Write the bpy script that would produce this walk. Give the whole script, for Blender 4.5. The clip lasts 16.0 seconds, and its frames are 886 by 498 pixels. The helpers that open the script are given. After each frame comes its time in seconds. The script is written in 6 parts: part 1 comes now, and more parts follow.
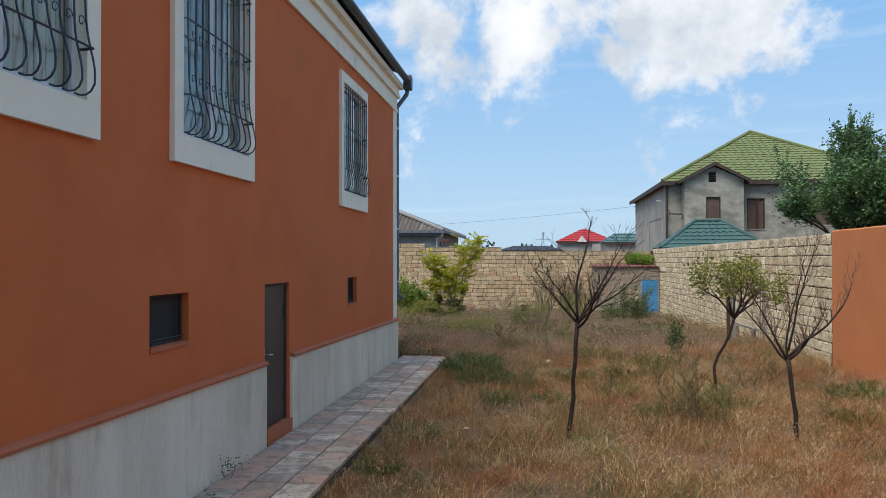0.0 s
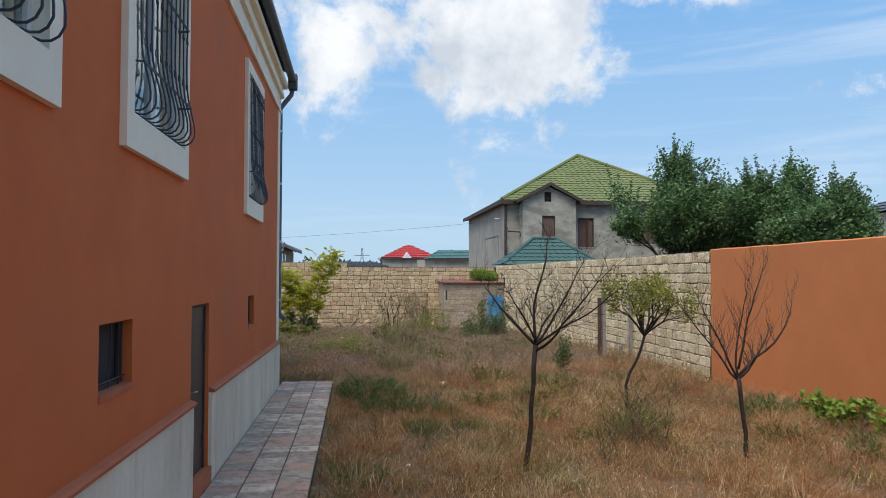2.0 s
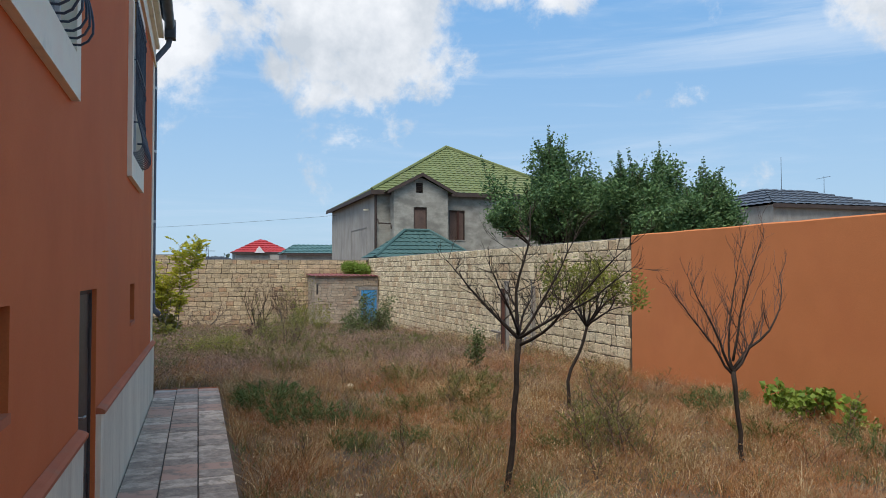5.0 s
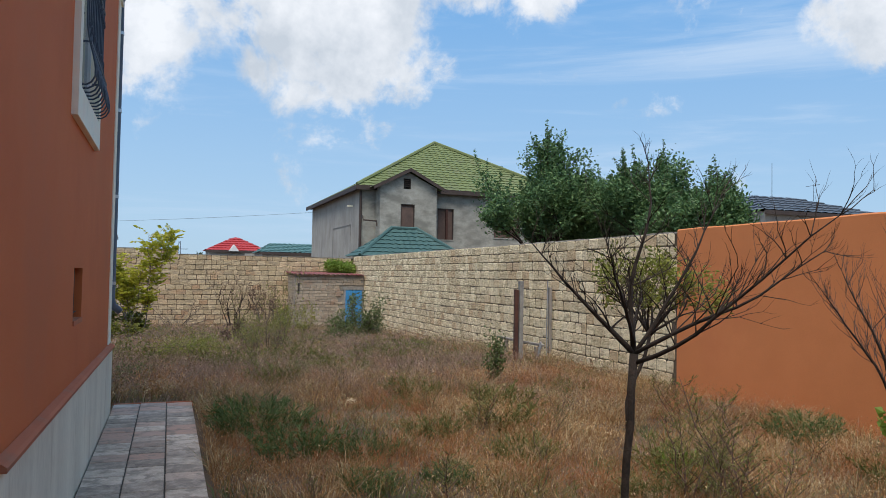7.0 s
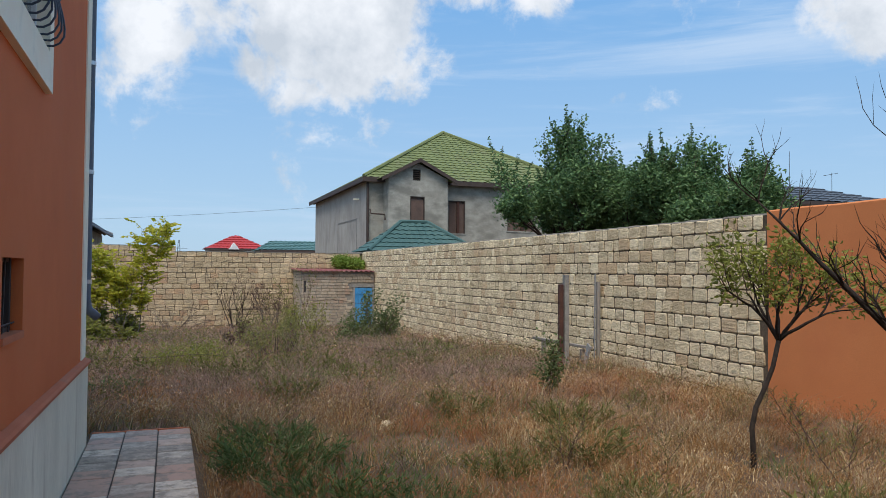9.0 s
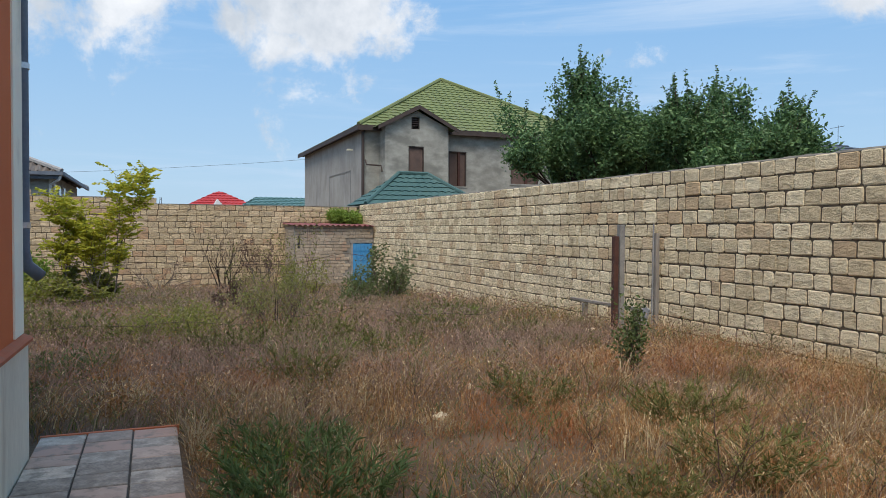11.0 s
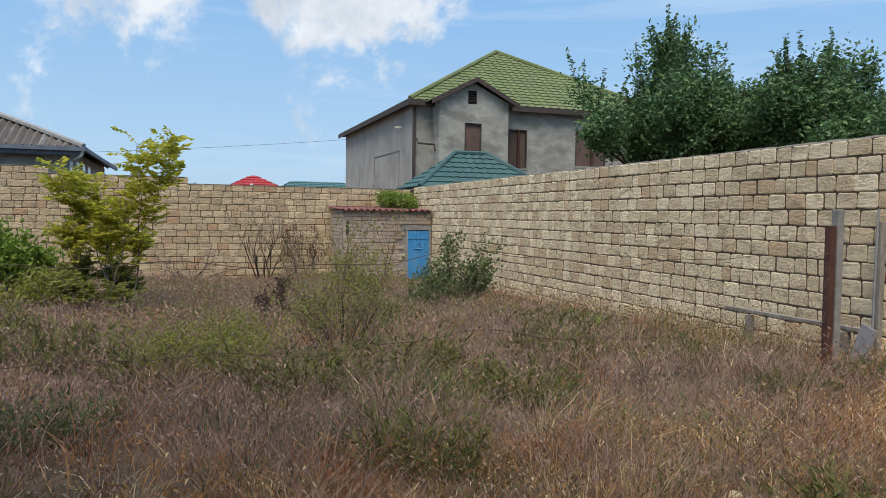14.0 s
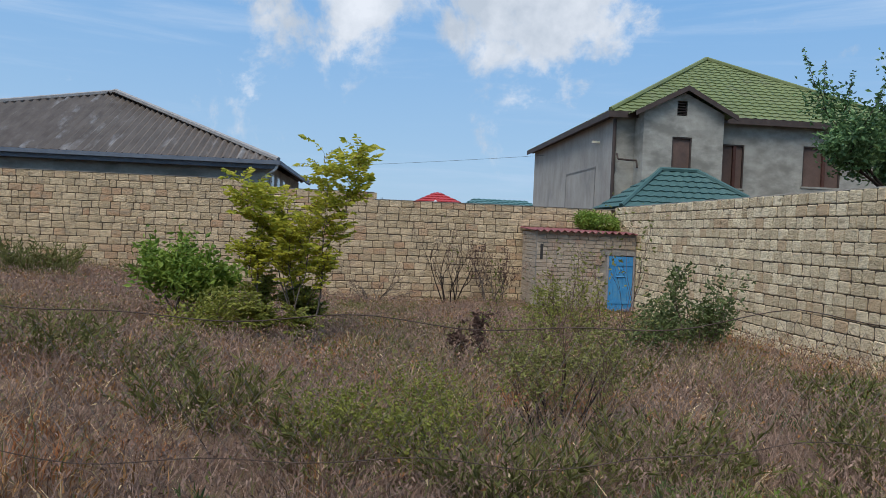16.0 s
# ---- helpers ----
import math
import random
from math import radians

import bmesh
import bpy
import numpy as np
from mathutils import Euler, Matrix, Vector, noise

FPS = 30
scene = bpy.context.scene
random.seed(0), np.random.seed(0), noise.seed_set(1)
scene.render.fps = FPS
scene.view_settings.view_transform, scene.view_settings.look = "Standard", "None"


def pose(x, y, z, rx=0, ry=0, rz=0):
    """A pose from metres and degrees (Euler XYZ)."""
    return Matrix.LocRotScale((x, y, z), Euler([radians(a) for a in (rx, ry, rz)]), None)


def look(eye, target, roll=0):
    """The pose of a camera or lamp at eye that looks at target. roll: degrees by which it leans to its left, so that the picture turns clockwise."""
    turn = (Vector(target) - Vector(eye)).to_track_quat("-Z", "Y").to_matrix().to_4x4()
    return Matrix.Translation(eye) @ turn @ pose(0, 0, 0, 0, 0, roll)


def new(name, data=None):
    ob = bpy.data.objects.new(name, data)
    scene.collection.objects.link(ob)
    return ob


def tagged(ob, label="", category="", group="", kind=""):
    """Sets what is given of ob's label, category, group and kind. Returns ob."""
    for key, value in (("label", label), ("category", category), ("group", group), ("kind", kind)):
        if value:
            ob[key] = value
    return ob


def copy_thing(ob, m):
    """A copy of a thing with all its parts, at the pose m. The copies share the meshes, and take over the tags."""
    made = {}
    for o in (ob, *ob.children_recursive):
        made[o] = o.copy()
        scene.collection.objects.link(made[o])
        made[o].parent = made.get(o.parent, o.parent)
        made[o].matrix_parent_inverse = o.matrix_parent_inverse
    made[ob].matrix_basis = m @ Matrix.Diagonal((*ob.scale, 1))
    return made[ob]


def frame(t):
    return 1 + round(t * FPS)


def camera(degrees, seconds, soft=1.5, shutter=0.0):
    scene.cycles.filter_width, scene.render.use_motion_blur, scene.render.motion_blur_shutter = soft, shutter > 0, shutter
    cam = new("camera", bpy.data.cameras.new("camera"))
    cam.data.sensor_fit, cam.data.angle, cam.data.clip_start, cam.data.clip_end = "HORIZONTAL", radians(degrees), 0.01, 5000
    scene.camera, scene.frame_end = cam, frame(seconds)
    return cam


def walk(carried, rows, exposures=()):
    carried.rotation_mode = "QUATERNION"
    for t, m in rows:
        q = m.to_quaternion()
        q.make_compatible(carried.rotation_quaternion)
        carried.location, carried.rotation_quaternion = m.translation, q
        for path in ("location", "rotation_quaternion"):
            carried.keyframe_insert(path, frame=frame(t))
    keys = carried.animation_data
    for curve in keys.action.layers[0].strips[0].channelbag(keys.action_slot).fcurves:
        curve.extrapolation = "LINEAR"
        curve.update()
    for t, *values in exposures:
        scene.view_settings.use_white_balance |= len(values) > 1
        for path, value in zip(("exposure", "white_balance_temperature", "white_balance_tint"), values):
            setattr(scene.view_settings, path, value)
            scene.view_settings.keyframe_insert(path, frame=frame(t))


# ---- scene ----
cam = camera(61.6, 16.0, soft=0.5)
PATH = [
    (0, (0.027, -0.419, 2.053), (-0.233, 1.564, 2.082), -0.1),
    (0.5, (-0.345, -0.133, 2.091), (-0.542, 1.856, 2.15), -0.7),
    (1, (-0.764, -0.009, 2.094), (-0.783, 1.99, 2.162), -0.8),
    (1.5, (-1.143, 0.253, 2.057), (-0.944, 2.242, 2.127), -0.4),
    (2, (-1.501, 0.512, 2.066), (-1.268, 2.497, 2.137), 0.1),
    (2.5, (-1.856, 0.667, 2.071), (-1.501, 2.634, 2.141), 0.3),
    (3, (-2.039, 0.927, 2.049), (-1.629, 2.883, 2.115), 0.4),
    (3.5, (-2.164, 1.227, 2.048), (-1.776, 3.188, 2.116), -0.9),
    (4, (-2.276, 1.538, 2.015), (-1.744, 3.465, 2.078), -1.1),
    (6.5, (-2.254, 4.007, 1.782), (-1.588, 5.892, 1.847), 0.6),
    (7, (-2.265, 4.559, 1.771), (-1.576, 6.435, 1.842), 1.0),
    (7.5, (-2.247, 5.075, 1.764), (-1.548, 6.948, 1.833), 0.2),
    (8, (-2.191, 5.579, 1.761), (-1.484, 7.449, 1.826), -0.1),
    (8.5, (-2.176, 6.092, 1.749), (-1.487, 7.968, 1.816), 0.3),
    (11, (-2.112, 8.98, 1.582), (-1.382, 10.842, 1.531), 0.3),
    (11.5, (-2.106, 9.584, 1.613), (-1.373, 11.443, 1.517), -0.8),
    (12, (-2.142, 10.191, 1.611), (-1.425, 12.056, 1.525), -0.6),
    (12.5, (-2.139, 10.741, 1.568), (-1.434, 12.61, 1.472), 0.1),
    (13, (-2.103, 11.39, 1.575), (-1.438, 13.275, 1.496), 0.5),
    (13.5, (-2.103, 11.947, 1.546), (-1.452, 13.837, 1.468), 0.9),
    (14, (-2.02, 12.534, 1.54), (-1.366, 14.422, 1.453), 0.8),
    (14.5, (-2.052, 13.09, 1.565), (-1.398, 14.978, 1.476), 0.8),
    (15, (-2.147, 13.6, 1.6), (-1.49, 15.486, 1.502), 1.2),
    (15.5, (-2.067, 14.237, 1.594), (-1.645, 16.191, 1.544), 2.1),
    (16, (-2.038, 14.803, 1.618), (-1.847, 16.794, 1.567), 2.4),
]
walk(cam, [(t, look(eye, target, roll)) for t, eye, target, roll in PATH],
     [(0, 0.56, 6450, 10), (4, 0.48, 6450, 10), (6.5, 0.44, 6350, 10), (8.5, 0.44, 6330, 10), (11, 0.50, 6400, 10), (15, 0.50, 6350, 10), (15.5, 0.37, 6200, 10), (16, 0.30, 6100, 10)])

# ---------------- light ----------------
scene.view_settings.exposure = 0.5
SUN_EL, SUN_AZ = radians(62), radians(212)      # azimuth clockwise from +y


def sky():
    w = bpy.data.worlds.new("sky")
    scene.world = w
    w.use_nodes = True
    nt = w.node_tree
    nt.nodes.clear()
    N, L = nt.nodes.new, nt.links.new

    def node(kind, **kw):
        n = N(kind)
        for k, v in kw.items():
            if k == "operation":
                n.operation = v
        return n

    out, bg = N("ShaderNodeOutputWorld"), N("ShaderNodeBackground")
    tex = N("ShaderNodeTexSky")
    tex.sky_type, tex.sun_disc = "NISHITA", False
    tex.sun_elevation, tex.sun_rotation = SUN_EL, SUN_AZ
    tex.air_density, tex.dust_density, tex.ozone_density = 1.0, 1.2, 2.2
    bg.inputs["Strength"].default_value = 0.085
    tc = N("ShaderNodeTexCoord")
    d = tc.outputs["Generated"]
    # cloud field on a flat layer high above
    sep = N("ShaderNodeSeparateXYZ")
    L(d, sep.inputs[0])
    up = node("ShaderNodeMath", operation="MAXIMUM")
    L(sep.outputs["Z"], up.inputs[0])
    up.inputs[1].default_value = 0.0
    ad = node("ShaderNodeMath", operation="ADD")
    L(up.outputs[0], ad.inputs[0])
    ad.inputs[1].default_value = 0.22
    dv = node("ShaderNodeVectorMath", operation="DIVIDE")
    L(d, dv.inputs[0])
    cb = N("ShaderNodeCombineXYZ")
    for i in range(3):
        L(ad.outputs[0], cb.inputs[i])
    L(cb.outputs[0], dv.inputs[1])

    def fbm(vec, scale, detail, rough, dist=0.0):
        n = N("ShaderNodeTexNoise")
        n.inputs["Scale"].default_value, n.inputs["Detail"].default_value = scale, detail
        n.inputs["Roughness"].default_value, n.inputs["Distortion"].default_value = rough, dist
        L(vec, n.inputs["Vector"])
        return n.outputs["Fac"]

    big = fbm(d, 8.5, 13.0, 0.62, 0.22)
    total = None
    blobs = [(-7.5, 18.0, 0.085, 1.2), (-1.0, 16.0, 0.13, 1.25), (5.5, 15.0, 0.065, 0.95), (11.5, 15.0, 0.105, 1.2),
             (15.0, 19.0, 0.15, 1.4), (25.0, 22.5, 0.12, 1.2), (50.0, 17.5, 0.075, 1.25), (9.0, 18.5, 0.10, 1.3), (21.0, 21.5, 0.09, 1.25), (-30, 22, 0.2, 1.0), (-60, 30, 0.3, 1.0),
             (110, 30, 0.3, 1.0), (180, 35, 0.35, 1.0), (75, 25, 0.14, 1.0), (-120, 25, 0.3, 1.0), (-1.0, 22.5, 0.09, 1.1), (20, 17, 0.09, 0.62)]
    for az, el, r, amount in blobs:
        a, e = radians(az), radians(el)
        c = (math.sin(a) * math.cos(e), math.cos(a) * math.cos(e), math.sin(e))
        sub = node("ShaderNodeVectorMath", operation="SUBTRACT")
        L(d, sub.inputs[0])
        sub.inputs[1].default_value = c
        mul = node("ShaderNodeVectorMath", operation="MULTIPLY")
        L(sub.outputs[0], mul.inputs[0])
        mul.inputs[1].default_value = (1, 1, 1.35)
        ln = node("ShaderNodeVectorMath", operation="LENGTH")
        L(mul.outputs[0], ln.inputs[0])
        mr = N("ShaderNodeMapRange")
        L(ln.outputs["Value"], mr.inputs["Value"])
        mr.inputs["From Min"].default_value, mr.inputs["From Max"].default_value = 0.0, r * 1.25
        mr.inputs["To Min"].default_value, mr.inputs["To Max"].default_value = amount, 0.0
        if total is None:
            total = mr.outputs[0]
        else:
            m = node("ShaderNodeMath", operation="MAXIMUM")
            L(total, m.inputs[0])
            L(mr.outputs[0], m.inputs[1])
            total = m.outputs[0]
    nm = node("ShaderNodeMath", operation="MULTIPLY_ADD")
    L(big, nm.inputs[0])
    nm.inputs[1].default_value, nm.inputs[2].default_value = 3.2, -1.73
    sm = node("ShaderNodeMath", operation="ADD")
    L(total, sm.inputs[0])
    L(nm.outputs[0], sm.inputs[1])
    mask = N("ShaderNodeMapRange")
    mask.interpolation_type = "SMOOTHSTEP"
    L(sm.outputs[0], mask.inputs["Value"])
    mask.inputs["From Min"].default_value, mask.inputs["From Max"].default_value = 0.18, 0.72
    # thin high streaks
    st = N("ShaderNodeMapping")
    st.inputs["Scale"].default_value = (0.8, 1.0, 9.0)
    L(d, st.inputs["Vector"])
    thin = fbm(st.outputs[0], 2.6, 7.0, 0.6, 0.4)
    tm = N("ShaderNodeMapRange")
    tm.interpolation_type = "SMOOTHSTEP"
    L(thin, tm.inputs["Value"])
    tm.inputs["From Min"].default_value, tm.inputs["From Max"].default_value = 0.45, 0.80
    tm.inputs["To Max"].default_value = 0.75
    # cloud body: brighter crowns, greyer undersides
    sh = fbm(d, 8.0, 6.0, 0.6)
    shade = N("ShaderNodeMixRGB")
    smr = N("ShaderNodeMapRange")
    L(sh, smr.inputs["Value"])
    smr.inputs["From Min"].default_value, smr.inputs["From Max"].default_value = 0.40, 0.66
    L(smr.outputs[0], shade.inputs["Fac"])
    shade.inputs["Color1"].default_value = (5.1, 5.6, 6.2, 1)
    shade.inputs["Color2"].default_value = (8.0, 8.2, 8.5, 1)
    # hazy paler band towards the horizon
    hz = N("ShaderNodeMapRange")
    L(sep.outputs["Z"], hz.inputs["Value"])
    hz.inputs["From Min"].default_value, hz.inputs["From Max"].default_value = -0.02, 0.42
    hz.inputs["To Min"].default_value, hz.inputs["To Max"].default_value = 0.0, 1.0
    air = N("ShaderNodeMixRGB")
    L(hz.outputs[0], air.inputs["Fac"])
    air.inputs["Color1"].default_value = (4.4, 6.05, 7.45, 1)
    air.inputs["Color2"].default_value = (1.4, 3.75, 7.3, 1)
    base = N("ShaderNodeMixRGB")
    base.inputs["Fac"].default_value = 0.85
    L(tex.outputs["Color"], base.inputs["Color1"])
    L(air.outputs[0], base.inputs["Color2"])
    m1 = N("ShaderNodeMixRGB")
    L(tm.outputs[0], m1.inputs["Fac"])
    L(base.outputs[0], m1.inputs["Color1"])
    m1.inputs["Color2"].default_value = (5.4, 6.5, 7.9, 1)
    m2 = N("ShaderNodeMixRGB")
    L(mask.outputs[0], m2.inputs["Fac"])
    L(m1.outputs[0], m2.inputs["Color1"])
    L(shade.outputs[0], m2.inputs["Color2"])
    L(m2.outputs[0], bg.inputs["Color"])
    L(bg.outputs[0], out.inputs["Surface"])


sky()
sun = new("sun", bpy.data.lights.new("sun", "SUN"))
sun.data.energy, sun.data.angle, sun.data.color = 3.1, radians(42), (1.0, 0.91, 0.79)
sun_dir = Vector((math.sin(SUN_AZ) * math.cos(SUN_EL), math.cos(SUN_AZ) * math.cos(SUN_EL), math.sin(SUN_EL)))
sun.matrix_world = look(sun_dir * 50, (0, 0, 0))


# ---------------- materials ----------------
def surface(name, a, b, scale=3.0, fine=60.0, rough=0.8, bump=0.2, metal=0.0, vary="", amount=0.25, stain=None, stain_scale=0.7,
            stain_at=(0.52, 0.72), stretch=(1, 1, 1), dist=0.02, wave=None, island_mix=None, spec=0.35, transmit=0.0):
    """Two colours mixed by coarse and fine noise in world metres, with bump, a stain colour in large patches, and a change from piece to piece."""
    m = bpy.data.materials.new(name)
    m.use_nodes = True
    nt = m.node_tree
    N, L = nt.nodes.new, nt.links.new
    bsdf = nt.nodes["Principled BSDF"]
    geo = N("ShaderNodeNewGeometry")
    mp = N("ShaderNodeMapping")
    mp.inputs["Scale"].default_value = stretch
    L(geo.outputs["Position"], mp.inputs["Vector"])

    def noise_at(s, detail=5.0, r=0.6):
        n = N("ShaderNodeTexNoise")
        n.inputs["Scale"].default_value, n.inputs["Detail"].default_value, n.inputs["Roughness"].default_value = s, detail, r
        L(mp.outputs[0], n.inputs["Vector"])
        return n.outputs["Fac"]

    def math_node(op, x, y):
        n = N("ShaderNodeMath")
        n.operation = op
        for i, v in enumerate((x, y)):
            if isinstance(v, (int, float)):
                n.inputs[i].default_value = v
            else:
                L(v, n.inputs[i])
        return n.outputs[0]

    coarse, small = noise_at(scale), noise_at(fine, 4.0)
    mixf = math_node("ADD", math_node("MULTIPLY", coarse, 0.65), math_node("MULTIPLY", small, 0.35))
    ramp = N("ShaderNodeMapRange")
    L(mixf, ramp.inputs["Value"])
    ramp.inputs["From Min"].default_value, ramp.inputs["From Max"].default_value = 0.36, 0.64
    fac = ramp.outputs[0]
    if vary:
        src = N("ShaderNodeObjectInfo").outputs["Random"] if vary == "object" else geo.outputs["Random Per Island"]
        fac = math_node("ADD", math_node("MULTIPLY", fac, 1 - amount), math_node("MULTIPLY", src, amount))
    mix = N("ShaderNodeMixRGB")
    L(fac, mix.inputs["Fac"])
    mix.inputs["Color1"].default_value, mix.inputs["Color2"].default_value = (*a, 1), (*b, 1)
    col = mix.outputs[0]
    if island_mix and vary:
        src2 = math_node("FRACT", math_node("MULTIPLY", src, 7.31), 0.0)
        gate = N("ShaderNodeMapRange")
        L(src2, gate.inputs["Value"])
        gate.inputs["From Min"].default_value, gate.inputs["From Max"].default_value = island_mix[1], island_mix[1] + 0.15
        m3 = N("ShaderNodeMixRGB")
        L(gate.outputs[0], m3.inputs["Fac"])
        L(col, m3.inputs["Color1"])
        m3.inputs["Color2"].default_value = (*island_mix[0], 1)
        col = m3.outputs[0]
    if stain:
        sf = N("ShaderNodeMapRange")
        sf.interpolation_type = "SMOOTHSTEP"
        L(noise_at(stain_scale, 8.0, 0.62), sf.inputs["Value"])
        sf.inputs["From Min"].default_value, sf.inputs["From Max"].default_value = stain_at
        sf.inputs["To Max"].default_value = 0.8
        m2 = N("ShaderNodeMixRGB")
        L(sf.outputs[0], m2.inputs["Fac"])
        L(col, m2.inputs["Color1"])
        m2.inputs["Color2"].default_value = (*stain, 1)
        col = m2.outputs[0]
    L(col, bsdf.inputs["Base Color"])
    bsdf.inputs["Metallic"].default_value = metal
    bsdf.inputs["Specular IOR Level"].default_value = spec
    rr = N("ShaderNodeMapRange")
    L(small, rr.inputs["Value"])
    rr.inputs["To Min"].default_value, rr.inputs["To Max"].default_value = max(0.03, rough - 0.12), min(1.0, rough + 0.12)
    L(rr.outputs[0], bsdf.inputs["Roughness"])
    if bump:
        bp = N("ShaderNodeBump")
        bp.inputs["Strength"].default_value, bp.inputs["Distance"].default_value = bump, dist
        L(mixf, bp.inputs["Height"])
        L(bp.outputs[0], bsdf.inputs["Normal"])
    if transmit:
        tr = N("ShaderNodeBsdfTranslucent")
        L(col, tr.inputs["Color"])
        ms = N("ShaderNodeMixShader")
        ms.inputs[0].default_value = transmit
        L(bsdf.outputs[0], ms.inputs[1])
        L(tr.outputs[0], ms.inputs[2])
        L(ms.outputs[0], nt.nodes["Material Output"].inputs["Surface"])
    return m


M = {}
M["render_red"] = surface("terracotta_render", (0.560, 0.130, 0.034), (0.655, 0.166, 0.046), 1.2, 90, 0.85, 0.25, stain=(0.522, 0.139, 0.046), stain_scale=0.6)
M["render_orange"] = surface("orange_render", (0.54, 0.185, 0.063), (0.63, 0.220, 0.078), 0.8, 70, 0.85, 0.2, stain=(0.55, 0.178, 0.066), stain_scale=0.35)
M["trim_red"] = surface("terracotta_trim", (0.42, 0.115, 0.046), (0.50, 0.15, 0.066), 3, 80, 0.8, 0.25, stain=(0.36, 0.16, 0.09), stain_scale=2.5)
M["white"] = surface("white_window_trim", (0.907, 0.801, 0.623), (0.920, 0.884, 0.698), 4, 120, 0.75, 0.35, stain=(0.670, 0.593, 0.465), stain_scale=2.0)
M["plinth"] = surface("grey_cement_plinth", (0.62, 0.54, 0.40), (0.82, 0.735, 0.565), 1.5, 45, 0.85, 0.3, stain=(0.50, 0.40, 0.27), stain_scale=3.5, stretch=(1, 1, 0.22), stain_at=(0.54, 0.72))
M["gutter"] = surface("dark_grey_gutter_paint", (0.055, 0.07, 0.085), (0.09, 0.105, 0.12), 4, 50, 0.5, 0.1)
M["pipe"] = surface("grey_blue_pipe_paint", (0.09, 0.11, 0.14), (0.15, 0.17, 0.20), 4, 50, 0.5, 0.1)
M["iron"] = surface("blue_grey_wrought_iron", (0.040, 0.046, 0.065), (0.085, 0.095, 0.12), 12, 90, 0.5, 0.2, metal=0.3)
M["glass"] = surface("window_glass", (0.02, 0.025, 0.03), (0.035, 0.04, 0.045), 0.8, 3, 0.16, 0.0, spec=0.8)
gm = M["glass"]
gb = gm.node_tree.nodes["Principled BSDF"]
for link in list(gb.inputs["Base Color"].links) + list(gb.inputs["Roughness"].links):
    gm.node_tree.links.remove(link)
gb.inputs["Base Color"].default_value, gb.inputs["Roughness"].default_value = (0.80, 0.88, 0.86, 1), 0.03
gb.inputs["Transmission Weight"].default_value, gb.inputs["IOR"].default_value = 1.0, 1.45
M["frame_w"] = surface("pale_window_frame", (0.60, 0.60, 0.58), (0.72, 0.72, 0.70), 6, 60, 0.5, 0.1)
M["curtain"] = surface("cream_curtain", (0.74, 0.63, 0.47), (0.90, 0.80, 0.63), 2, 40, 0.9, 0.3, stretch=(1, 6, 0.3))
M["blind"] = surface("grey_green_drape", (0.38, 0.44, 0.40), (0.50, 0.56, 0.52), 2, 30, 0.9, 0.2, stretch=(1, 5, 0.3))
# near-black colour that holds the shade of unlit insides
M["unlit_in"] = surface("unlit_interior_tone", (0.03, 0.028, 0.027), (0.05, 0.047, 0.044), 2, 20, 0.9, 0.0)
M["door"] = surface("dark_brown_steel_door", (0.045, 0.036, 0.032), (0.075, 0.06, 0.052), 1.2, 40, 0.42, 0.1)
M["steel"] = surface("brushed_steel", (0.45, 0.45, 0.45), (0.6, 0.6, 0.6), 10, 80, 0.35, 0.05, metal=1.0)
M["tile"] = surface("worn_paving_tile", (0.15, 0.118, 0.095), (0.70, 0.575, 0.455), 9, 60, 0.9, 0.5, vary="object", amount=0.5, stain=(0.24, 0.195, 0.155), stain_scale=7.0, stain_at=(0.49, 0.62), island_mix=((0.44, 0.28, 0.21), 0.62))
M["mortar"] = surface("sandy_mortar", (0.05, 0.038, 0.025), (0.17, 0.125, 0.08), 6, 60, 0.95, 0.5)
M["joint"] = surface("path_bedding", (0.05, 0.042, 0.034), (0.09, 0.075, 0.06), 6, 60, 0.95, 0.5)
M["stone"] = surface("shell_limestone_block", (0.50, 0.38, 0.22), (1.0, 0.85, 0.58), 13, 75, 0.95, 1.0, vary="object", amount=0.55, dist=0.06, stretch=(1, 1, 2.2), stain=(0.40, 0.30, 0.18), stain_scale=3.2, stain_at=(0.50, 0.70), island_mix=((0.62, 0.45, 0.27), 0.80))
M["stone_far"] = surface("shell_limestone_block_run", (0.50, 0.38, 0.22), (1.0, 0.85, 0.58), 13, 75, 0.95, 1.0, vary="island", amount=0.55, dist=0.06, stretch=(1, 1, 2.2), stain=(0.40, 0.30, 0.18), stain_scale=3.2, stain_at=(0.50, 0.70), island_mix=((0.62, 0.45, 0.27), 0.80))
# darker, browner version of the block colours, for the north wall
M["stone_brown"] = surface("brown_limestone_block", (0.38, 0.285, 0.165), (0.70, 0.545, 0.345), 11, 60, 0.95, 1.0, vary="object", amount=0.55, dist=0.06, stretch=(1, 1, 2.2), stain=(0.34, 0.27, 0.18), stain_scale=3.2, stain_at=(0.46, 0.66), island_mix=((0.48, 0.31, 0.18), 0.80))
M["stone_brown_far"] = surface("brown_limestone_block_run", (0.38, 0.285, 0.165), (0.70, 0.545, 0.345), 11, 60, 0.95, 1.0, vary="island", amount=0.55, dist=0.06, stretch=(1, 1, 2.2), stain=(0.34, 0.27, 0.18), stain_scale=3.2, stain_at=(0.46, 0.66), island_mix=((0.48, 0.31, 0.18), 0.80))
M["cap"] = surface("weathered_mortar_coping", (0.21, 0.19, 0.16), (0.34, 0.31, 0.26), 5, 50, 0.95, 0.6, stain=(0.15, 0.14, 0.12), stain_scale=2)
